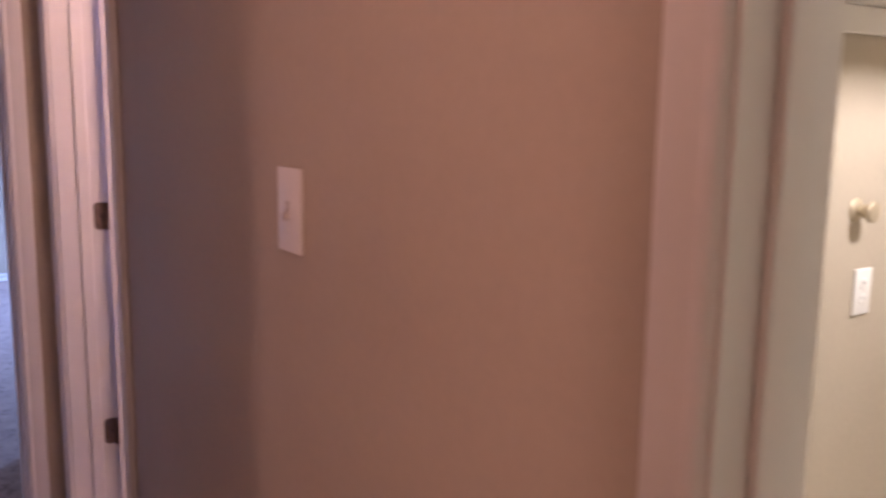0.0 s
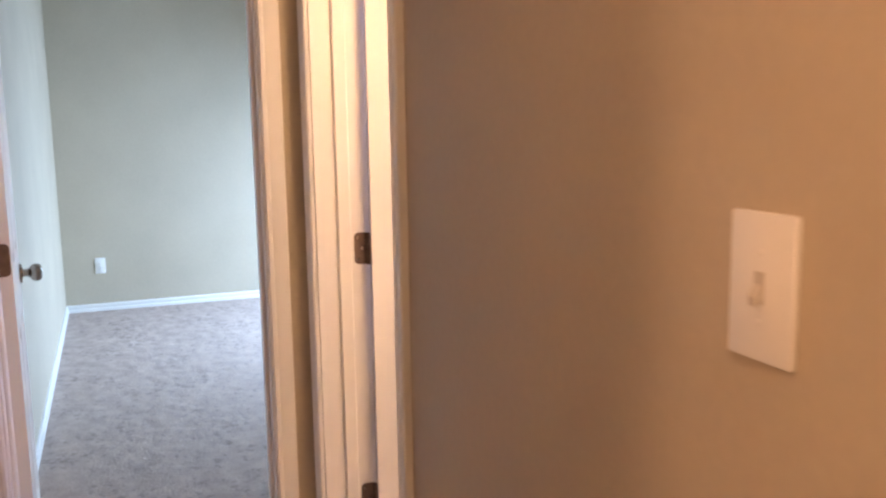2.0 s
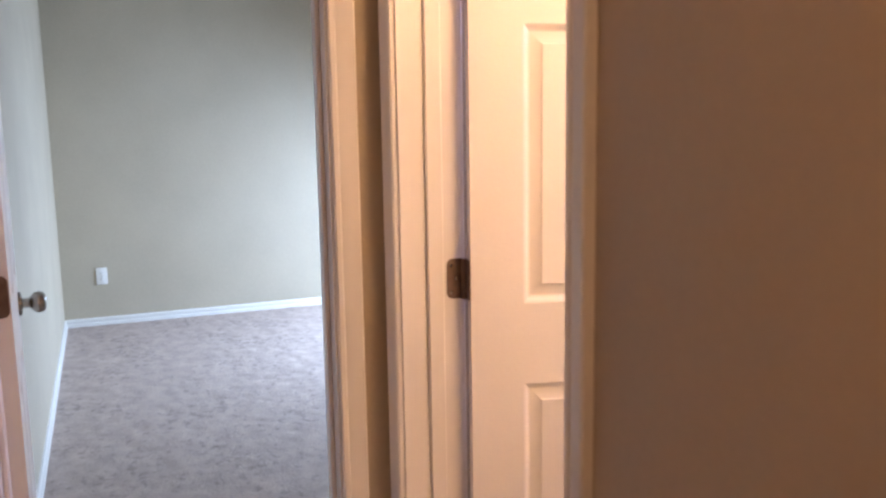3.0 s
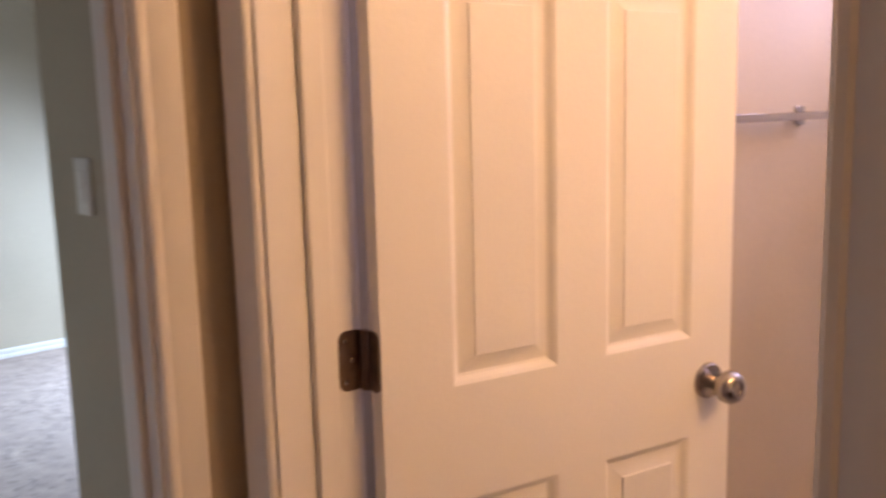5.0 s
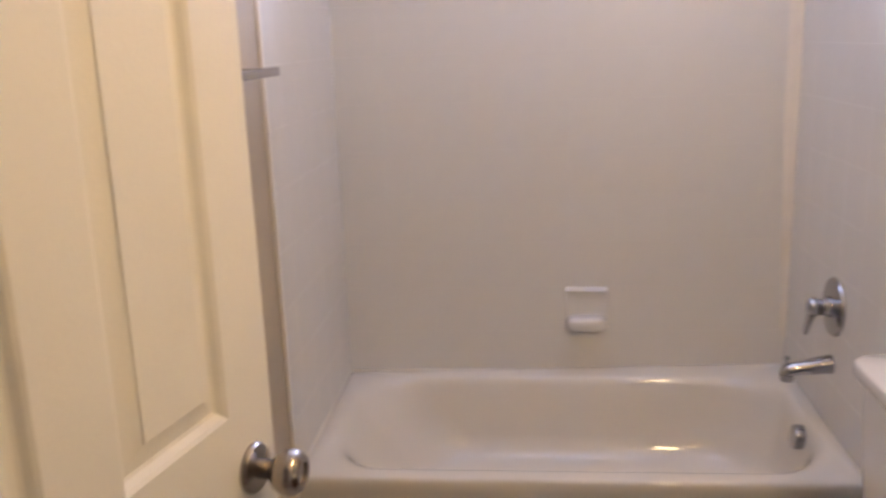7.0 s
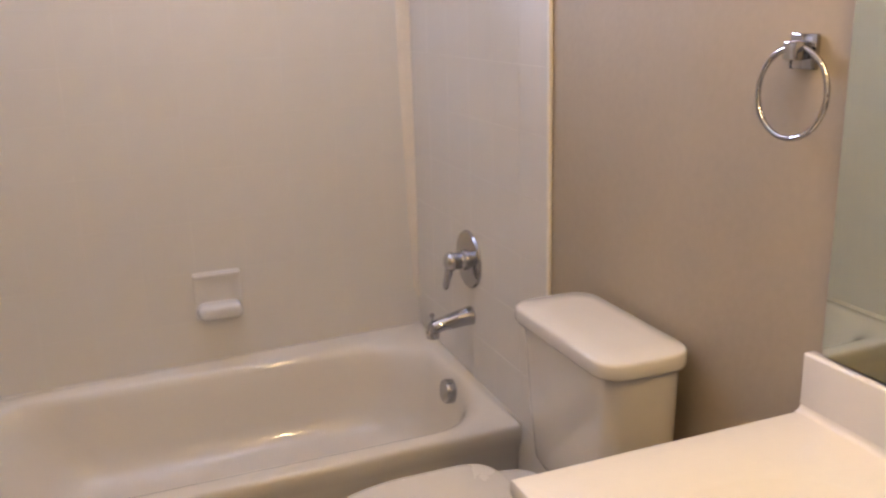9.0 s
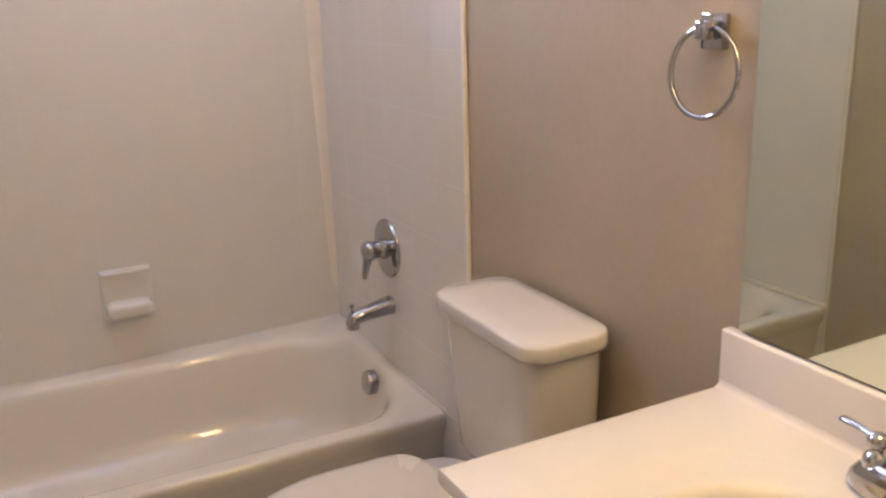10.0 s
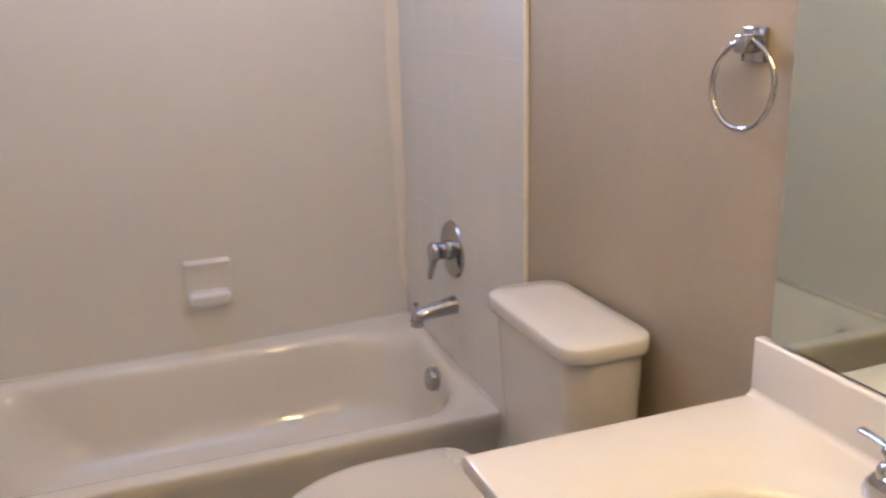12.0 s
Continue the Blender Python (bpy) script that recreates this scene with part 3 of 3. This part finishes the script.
def soap_dish():
    th = thing("soap_dish", "white ceramic soap dish set into the tub tile", "soap dish", at=(0.856, BY - 0.008, 0.574))
    bm = bmesh.new()
    # plate with a hollow, then a rounded tray that stands out
    def ring(hw, z0, z1, y, r):
        return [(p[0], y, p[1]) for p in rounded_rect(-hw, hw, z0, z1, r, 0, 4)]
    loft(bm, [ring(0.072, -0.076, 0.074, 0.0, 0.008), ring(0.072, -0.076, 0.074, -0.006, 0.008), ring(0.069, -0.073, 0.071, -0.009, 0.010),
              ring(0.060, -0.062, 0.056, -0.0095, 0.016), ring(0.050, -0.052, 0.046, -0.006, 0.020), ring(0.03, -0.03, 0.03, -0.0045, 0.02)])
    part("plate", bm, M_PORC, th, smooth=60)
    bm = bmesh.new()
    loft(bm, [ring(0.067, -0.074, -0.022, -0.004, 0.022), ring(0.067, -0.073, -0.022, -0.030, 0.022), ring(0.064, -0.068, -0.023, -0.048, 0.020), ring(0.056, -0.060, -0.027, -0.057, 0.015), ring(0.044, -0.05, -0.032, -0.060, 0.008)])
    part("tray", bm, M_PORC, th, smooth=60)
    part("grab_ledge", box(bmesh.new(), -0.069, 0.069, -0.020, -0.004, 0.056, 0.070, bevel=0.005, seg=2), M_PORC, th)


soap_dish()


# ---- toilet ----
def toilet():
    cy = 1.374
    th = thing("toilet", "white porcelain toilet with closed lid beside the tub", "toilet", at=(0, 0, 0))
    seat_z = 0.025   # tall bowl

    def rr(x0, x1, hy, r, z):
        return rounded_rect(x0, x1, cy - 0.97 * hy, cy + hy, r, z, 6)
    bm = bmesh.new()
    loft(bm, [rr(1.400, 1.490, 0.130, 0.045, 0.4460), rr(1.366, 1.494, 0.160, 0.055, 0.4560), rr(1.350, 1.495, 0.174, 0.055, 0.4860), rr(1.341, 1.496, 0.181, 0.055, 0.6110), rr(1.333, 1.497, 0.188, 0.055, 0.7830)])
    part("tank", bm, M_PORC, th, smooth=50)
    bm = bmesh.new()
    loft(bm, [rr(1.325, 1.503, 0.189, 0.050, 0.7840), rr(1.319, 1.504, 0.194, 0.052, 0.7860), rr(1.316, 1.505, 0.197, 0.052, 0.7920), rr(1.316, 1.505, 0.197, 0.052, 0.8040),
              rr(1.3165, 1.5046, 0.1965, 0.052, 0.8120), rr(1.3180, 1.504, 0.195, 0.051, 0.8160), rr(1.323, 1.501, 0.190, 0.048, 0.8185), rr(1.36, 1.47, 0.14, 0.03, 0.8215)])
    part("tank_lid", bm, M_PORC, th, "white porcelain tank lid with rounded edge", smooth=50)

    def egg(x0, x1, hy, z, n=40):
        out = []
        for i in range(n):
            t = 2 * math.pi * i / n
            c, s = math.cos(t), math.sin(t)
            mid = x0 + (x1 - x0) * 0.55
            x = mid + ((x1 - mid) * math.copysign(abs(c) ** 0.28, c) if c > 0 else (mid - x0) * c)
            out.append((x, cy + 0.018 + hy * math.copysign(abs(s) ** (0.55 if c > 0 else 1.0), s), z + seat_z * min(1.0, z / 0.35)))
        return out
    bm = bmesh.new()
    loft(bm, [egg(1.00, 1.36, 0.095, 0.003), egg(0.99, 1.36, 0.10, 0.06), egg(0.97, 1.36, 0.105, 0.15), egg(0.90, 1.37, 0.15, 0.27), egg(0.845, 1.38, 0.178, 0.35), egg(0.835, 1.38, 0.183, 0.405), egg(0.85, 1.37, 0.17, 0.413)])
    part("bowl", bm, M_PORC, th, smooth=50)
    part("tank_neck", box(bmesh.new(), 1.30, 1.47, cy - 0.10, cy + 0.10, 0.33, 0.450, bevel=0.02, seg=3), M_PORC, th)
    bm = bmesh.new()
    loft(bm, [egg(0.832, 1.285, 0.168, 0.412), egg(0.826, 1.29, 0.175, 0.416), egg(0.826, 1.29, 0.175, 0.424), egg(0.832, 1.285, 0.169, 0.428)])
    part("seat", bm, M_SEAT, th, "white plastic toilet seat", smooth=50)
    bm = bmesh.new()
    loft(bm, [egg(0.830, 1.270, 0.175, 0.429), egg(0.825, 1.275, 0.179, 0.431), egg(0.824, 1.276, 0.180, 0.440), egg(0.828, 1.273, 0.177, 0.444), egg(0.845, 1.262, 0.165, 0.4465), egg(0.90, 1.22, 0.125, 0.448), egg(0.98, 1.17, 0.07, 0.449)])
    part("seat_lid", bm, M_SEAT, th, "closed white plastic toilet lid", smooth=50)
    for s in (-1, 1):
        part("seat_hinge", box(bmesh.new(), 1.268, 1.300, cy + 0.012 + s * 0.07 - 0.02, cy + 0.012 + s * 0.07 + 0.02, 0.428, 0.456, bevel=0.006, seg=2), M_SEAT, th)


toilet()


# ---- vanity ----
CX0, CY0, CY1, CZ = 1.018, 0.150, 0.939, 0.817
SX, SY = 1.243, 0.568


def countertop():
    th = thing("countertop", "cream cultured marble countertop with moulded oval sink", "countertop", at=(0, 0, 0))
    n = 64
    outer, edge = [], []
    for i in range(n):
        t = 2 * math.pi * i / n
        c, s = math.cos(t), math.sin(t)
        k = min((RX - 0.022 - SX if c > 0 else SX - CX0) / max(abs(c), 1e-6), (CY1 - SY if s > 0 else SY - CY0) / max(abs(s), 1e-6))
        outer.append((SX + k * c, SY + k * s))
    for q in ((RX - 0.022, CY1), (CX0, CY1), (CX0, CY0), (RX - 0.022, CY0)):
        i = min(range(n), key=lambda j: (outer[j][0] - q[0]) ** 2 + (outer[j][1] - q[1]) ** 2)
        outer[i] = q

    def shrunk(d, z):
        out = []
        for x, y in outer:
            out.append((min(max(x, CX0 + d), RX - 0.022), min(max(y, CY0), CY1 - d), z))
        return out
    rings = [shrunk(0.012, CZ - 0.028), shrunk(0.002, CZ - 0.026), shrunk(0.0, CZ - 0.020), shrunk(0.0, CZ - 0.006), shrunk(0.002, CZ - 0.002), shrunk(0.007, CZ)]
    for a, b, dz in ((0.206, 0.252, 0.0), (0.200, 0.245, -0.0012), (0.193, 0.237, -0.0034), (0.164, 0.190, -0.0050), (0.156, 0.181, -0.0066), (0.148, 0.173, -0.014), (0.140, 0.165, -0.032), (0.126, 0.150, -0.067), (0.103, 0.122, -0.100), (0.07, 0.085, -0.122), (0.025, 0.025, -0.128)):
        rings.append(oval(SX, SY, CZ + dz, a, b, n, 2.0 + 1.8 * max(0.0, a - 0.06)))
    bm = bmesh.new()
    loft(bm, rings, cap0=False)
    part("top", bm, M_COUNTER, th, smooth=35)
    bm = box(bmesh.new(), RX - 0.0225, RX - 0.001, CY0, CY1 + 0.003, CZ - 0.028, 0.908, bevel=0.005, seg=3)
    part("backsplash", bm, M_COUNTER, th, "cream backsplash below the mirror")
    bm = bmesh.new()
    pts = [(0, 0), (-0.012, 0.0), (-0.008, 0.001), (-0.0035, 0.0035), (-0.001, 0.008), (0, 0.012)]
    loft(bm, [[(RX - 0.022 + u, y, CZ - 0.0005 + v) for u, v in pts] for y in (CY0, CY1 - 0.002)])
    part("cove", bm, M_COUNTER, th, smooth=60)
    bm = bmesh.new()
    lathe(bm, [(0.022, 0), (0.022, 0.003), (0.016, 0.004), (0.0, 0.006)], Matrix.Translation((SX, SY, CZ - 0.1285)), 24)
    part("drain", bm, M_CHROME, th, "chrome sink drain")


def vanity_cabinet():
    th = thing("vanity_cabinet", "brown wood vanity cabinet under the cream top", "cabinet", at=(0, 0, 0))
    x0, x1, y0, y1 = CX0 + 0.030, RX - 0.002, CY0 + 0.01, CY1 - 0.015
    part("body", boxes((x0 + 0.02, x1, y0, y0 + 0.016, 0.09, CZ - 0.029), (x0 + 0.02, x1, y1 - 0.016, y1, 0.09, CZ - 0.029), (x0 + 0.02, x0 + 0.036, y0 + 0.016, y1 - 0.016, 0.09, CZ - 0.029),
                       (x0 + 0.036, x1, y0 + 0.016, y1 - 0.016, 0.09, 0.105), (x0 + 0.08, x1, y0, y1, 0.002, 0.09)), M_WOOD, th)
    mid = (y0 + y1) / 2
    for a, b, s in ((y0 + 0.02, mid - 0.004, 1), (mid + 0.004, y1 - 0.02, -1)):
        bm = box(bmesh.new(), x0, x0 + 0.019, a, b, 0.11, 0.60, bevel=0.003, seg=1)
        box(bm, x0 - 0.004, x0, a + 0.05, b - 0.05, 0.16, 0.55, bevel=0.0015, seg=1)
        d = part("door", bm, M_WOOD, th)
        bm = bmesh.new()
        lathe(bm, [(0.006, 0), (0.006, 0.012), (0.015, 0.016), (0.014, 0.022), (0, 0.024)], Matrix.Translation((x0, (b if s > 0 else a) - s * 0.025, 0.55)) @ pose(0, 0, 0, 0, -90, 0), 18)
        part("pull", bm, M_NICKEL, d)
    part("apron", box(bmesh.new(), x0, x0 + 0.019, y0 + 0.02, y1 - 0.02, 0.615, CZ - 0.04, bevel=0.003, seg=1), M_WOOD, th)


def sink_faucet():
    th = thing("sink_faucet", "chrome two-lever centerset sink faucet", "faucet", at=(1.446, SY + 0.006, CZ))
    bm = bmesh.new()
    loft(bm, [oval(0, 0, z, a, b, 40, p) for z, a, b, p in ((0.0, 0.027, 0.090, 2.6), (0.008, 0.0275, 0.091, 2.6), (0.018, 0.0265, 0.088, 2.5), (0.030, 0.0235, 0.079, 2.4), (0.039, 0.018, 0.064, 2.3), (0.044, 0.009, 0.045, 2.2))])
    part("base", bm, M_CHROME, th, smooth=60)
    bm = bmesh.new()
    rings = []
    for x, z, ry, rz in ((0.012, 0.026, 0.022, 0.014), (-0.010, 0.032, 0.021, 0.013), (-0.030, 0.032, 0.016, 0.010), (-0.046, 0.027, 0.013, 0.008), (-0.056, 0.020, 0.011, 0.007), (-0.060, 0.014, 0.010, 0.006), (-0.061, 0.009, 0.009, 0.005)):
        rings.append([(x, ry * math.cos(2 * math.pi * k / 18), z + rz * math.sin(2 * math.pi * k / 18)) for k in range(18)])
    loft(bm, rings)
    part("spout", bm, M_CHROME, th, smooth=60)
    bm = bmesh.new()
    lathe(bm, [(0.0022, 0.02), (0.0022, 0.050), (0.004, 0.053), (0.0075, 0.062), (0.007, 0.064), (0, 0.065)], Matrix.Translation((0.010, 0.014, 0)), 14)
    part("lift_rod", bm, M_CHROME, th)
    for s in (-1, 1):
        bm = bmesh.new()
        lathe(bm, [(0.016, 0.030), (0.0165, 0.040), (0.0135, 0.046), (0.009, 0.050), (0.0085, 0.054), (0.0125, 0.058), (0.0135, 0.064), (0.011, 0.070), (0.006, 0.0735), (0.0, 0.074)], Matrix.Translation((0, s * 0.058, 0)), 24)
        hub = part("handle", bm, M_CHROME, th)
        bm = bmesh.new()
        rings = []
        for d, w, h in ((0.0, 0.008, 0.006), (0.018, 0.0058, 0.0046), (0.040, 0.0060, 0.0042), (0.058, 0.0078, 0.0040), (0.066, 0.0072, 0.0034), (0.068, 0.003, 0.0014)):
            c = Vector((0.20 * d, s * (0.058 + 0.93 * d), 0.066 + 0.02 * d - 0.9 * d * d))
            rings.append([c + Vector((w * math.cos(2 * math.pi * k / 12), 0, h * math.sin(2 * math.pi * k / 12))) for k in range(12)])
        loft(bm, rings)
        part("lever", bm, M_CHROME, hub, smooth=60)


countertop()
vanity_cabinet()
sink_faucet()


def wall_mirror():
    th = thing("wall_mirror", "large frameless wall mirror above the vanity top", "mirror", at=(0, 0, 0))
    y0, y1, z0, z1 = 0.16, 0.918, 0.9105, 1.86
    part("backing", box(bmesh.new(), RX - 0.0055, RX - 0.001, y0, y1, z0, z1), M_EDGE, th)
    bm = bmesh.new()
    box(bm, RX - 0.0075, RX - 0.006, y0 + 0.0015, y1 - 0.0032, z0 + 0.0012, z1 - 0.0015)
    bmesh.ops.rotate(bm, verts=bm.verts, cent=(RX - 0.006, y0, z0), matrix=Matrix.Rotation(radians(0.45), 3, "Z"))
    part("glass", bm, M_MIRROR, th, "clear silvered glass", smooth=0)
    part("channel", box(bmesh.new(), RX - 0.0085, RX - 0.001, y0, y1, z0 - 0.0016, z0 - 0.0004), M_EDGE, th, "thin dark bottom channel")


def vanity_light():
    th = thing("vanity_light", "chrome three-bulb vanity light bar above the mirror", "lamp", at=(RX, 0.52, 1.95))
    part("backplate", box(bmesh.new(), -0.035, -0.001, -0.30, 0.30, -0.05, 0.05, bevel=0.008, seg=2), M_CHROME, th)
    for y in (-0.20, 0.0, 0.20):
        bm = bmesh.new()
        lathe(bm, [(0.022, -0.03), (0.024, -0.075), (0.018, -0.082)], Matrix.Translation((0, y, 0)) @ pose(0, 0, 0, 0, 90, 0), 20)
        part("socket", bm, M_CHROME, th)


wall_mirror()
vanity_light()


# ---- towel ring and bar ----
def towel_ring():
    th = thing("towel_ring", "chrome towel ring with square mount", "towel ring", at=(RX, 1.005, 1.333))
    part("mount", box(bmesh.new(), -0.009, -0.001, -0.025, 0.025, -0.022, 0.028, bevel=0.002, seg=2), M_CHROME, th)
    part("arm", box(bmesh.new(), -0.033, -0.009, -0.013, 0.013, -0.008, 0.018, bevel=0.003, seg=2), M_CHROME, th)
    bm = bmesh.new()
    pts = [(-0.024 + 0.004 * math.cos(t), 0.067 * math.sin(t), -0.054 + 0.064 * math.cos(t)) for t in (2 * math.pi * k / 56 for k in range(56))]
    tube(bm, pts, 0.0042, 12, closed=True)
    part("ring", bm, M_CHROME, th, "round chrome ring", smooth=60)


def towel_bar():
    th = thing("towel_bar", "square chrome towel bar on the bathroom wall", "towel bar", at=(LX, 1.432, 1.421))
    for y in (-0.255, 0.255):
        part("mount", box(bmesh.new(), 0.001, 0.010, y - 0.024, y + 0.024, -0.024, 0.024, bevel=0.002, seg=2), M_CHROME, th)
        part("arm", box(bmesh.new(), 0.010, 0.072, y - 0.010, y + 0.010, -0.010, 0.010, bevel=0.002, seg=2), M_CHROME, th)
    part("bar", box(bmesh.new(), 0.066, 0.082, -0.335, 0.338, -0.010, 0.010, bevel=0.0015, seg=1), M_CHROME, th)


towel_ring()
towel_bar()


# ---- windows ----
def window(name, label, lo, hi, y, z0, z1, cols):
    th = thing(name, label, "window", kind="structure")
    f = 0.035
    for r in ((lo, lo + f, z0, z1), (hi - f, hi, z0, z1), (lo + f, hi - f, z0, z0 + f), (lo + f, hi - f, z1 - f, z1)):
        part("window_frame", box(bmesh.new(), r[0], r[1], y + 0.06, y + 0.10, r[2], r[3], bevel=0.002, seg=1), M_TRIM, th)
    w = (hi - lo - 2 * f) / cols
    for i in range(cols):
        p = part("pane", box(bmesh.new(), lo + f + i * w, lo + f + (i + 1) * w - 0.002, y + 0.076, y + 0.082, z0 + f, z1 - f), M_SKYPANE, th)
        p.visible_shadow = False


window("window_bath", "small frosted bathroom window high above the tub", W0, W1, BY, WZ0, WZ1, 1)
window("window_bedroom", "white framed bedroom window letting in daylight", -4.15, -2.75, BEDR, 0.55, 1.70, 2)


# ---- tub tile ----
PX, PZ, ZROW = 0.152, 0.156, 0.338
SURF = 0.008
FRONT_TILE, LEFT_TILE = 1.76, 1.897


def tile_mesh(w, h):
    """A flat glazed tile, w by h, its face towards -y, with softened edges."""
    bm = bmesh.new()
    e, d = 0.0011, 0.0006
    loft(bm, [[(0, 0, 0), (w, 0, 0), (w, 0, h), (0, 0, h)], [(0, -SURF + d, 0), (w, -SURF + d, 0), (w, -SURF + d, h), (0, -SURF + d, h)],
              [(e * 0.4, -SURF + d * 0.3, e * 0.4), (w - e * 0.4, -SURF + d * 0.3, e * 0.4), (w - e * 0.4, -SURF + d * 0.3, h - e * 0.4), (e * 0.4, -SURF + d * 0.3, h - e * 0.4)],
              [(e, -SURF, e), (w - e, -SURF, e), (w - e, -SURF, h - e), (e, -SURF, h - e)]], cap0=False)
    return mesh_of("tile", bm, M_TILE, smooth=0)


def tiled(name, label, origin, right_yaw, length, start):
    """A field of tiles on a wall: origin at its left foot, joints at start + n * PX along it."""
    m = Matrix.Translation(origin) @ pose(0, 0, 0, 0, 0, right_yaw)
    th = thing(name, label, "wall tile", at=m, kind="structure")
    part("grout", box(bmesh.new(), 0.001, length - 0.001, -SURF + 0.0006, 0.0, RIM + 0.002, ZROW + 9 * PZ), M_GROUT, th)
    us = [0.0] + [u for u in (start + k * PX for k in range(-2, 14)) if 0.012 < u < length - 0.012] + [length]
    zs = [RIM + 0.004] + [ZROW + PZ * k for k in range(1, 10)]
    g = 0.0004
    meshes = {}
    for a, b in zip(us, us[1:]):
        for c, d in zip(zs, zs[1:]):
            key = (round(b - a, 4), round(d - c, 4))
            if key not in meshes:
                meshes[key] = tile_mesh(b - a - 2 * g, d - c - 2 * g)
            ob = new("tile", meshes[key])
            ob.parent = th
            ob.matrix_basis = Matrix.Translation((a + g, random.uniform(0, 0.00025), c + g)) @ pose(0, 0, 0, random.uniform(-0.05, 0.05), 0, random.uniform(-0.05, 0.05))
    return th


tiled("tile_wall_back", "white glazed square tile above the bathtub", (LX, BY, 0), 0, RX - LX, 0.952 - LX - 5 * PX)
tiled("tile_wall_right", "white glazed square tile at the faucet end", (RX, BY - SURF, 0), -90, BY - SURF - FRONT_TILE, PX)
tiled("tile_wall_left", "white glazed square tile at the tub's sloping end", (LX, LEFT_TILE, 0), 90, BY - SURF - LEFT_TILE, 0.125)


def tile_trim(name, x0, x1, y0, y1, z0):
    return tagged(part(name, box(bmesh.new(), x0, x1, y0, y1, z0, ZROW + 9 * PZ, bevel=0.003, seg=2), M_CAULK), "cream bullnose strip along the tile edge", "trim", kind="structure")


tile_trim("trim_tile_right", RX - 0.010, RX - 0.0005, FRONT_TILE - 0.012, FRONT_TILE - 0.001, 0.002)
tile_trim("trim_tile_left", LX + 0.0005, LX + 0.0085, LEFT_TILE - 0.012, LEFT_TILE - 0.001, 0.002)


def corner_strip():
    """Hand-laid cove strip in the tiled corner, wider towards the top, with an uneven edge."""
    bm = bmesh.new()
    y1, x1 = BY - SURF - 0.0004, RX - SURF - 0.0004
    rings = []
    for k in range(41):
        z = 0.47 + (ZROW + 9 * PZ - 0.47) * k / 40
        w = 0.018 + 0.024 * min(1, (z - 0.47) / 0.75) + 0.0025 * noise.noise(Vector((0, 0, z * 6)))
        if k == 0:
            w *= 0.4
        rings.append([(x1, y1, z), (x1, y1 - 0.010, z), (x1 - 0.2 * w, y1 - 0.0088, z), (x1 - 0.6 * w, y1 - 0.006, z), (x1 - 0.92 * w, y1 - 0.003, z), (x1 - w, y1, z)])
    loft(bm, rings)
    return tagged(part("trim_tile_corner", bm, M_CAULK, smooth=70), "cream cove strip in the tiled corner", "trim", kind="structure")


corner_strip()
for nm, x0, x1, y0 in (("trim_tile_foot_right", RX - 0.0085, RX - 0.0005, FRONT_TILE), ("trim_tile_foot_left", LX + 0.0005, LX + 0.0085, LEFT_TILE)):
    tagged(part(nm, box(bmesh.new(), x0, x1, y0, TUB_Y0 + 0.062, 0.002, RIM + 0.003), M_TILE), "white tile strip beside the tub apron", "trim", kind="structure")
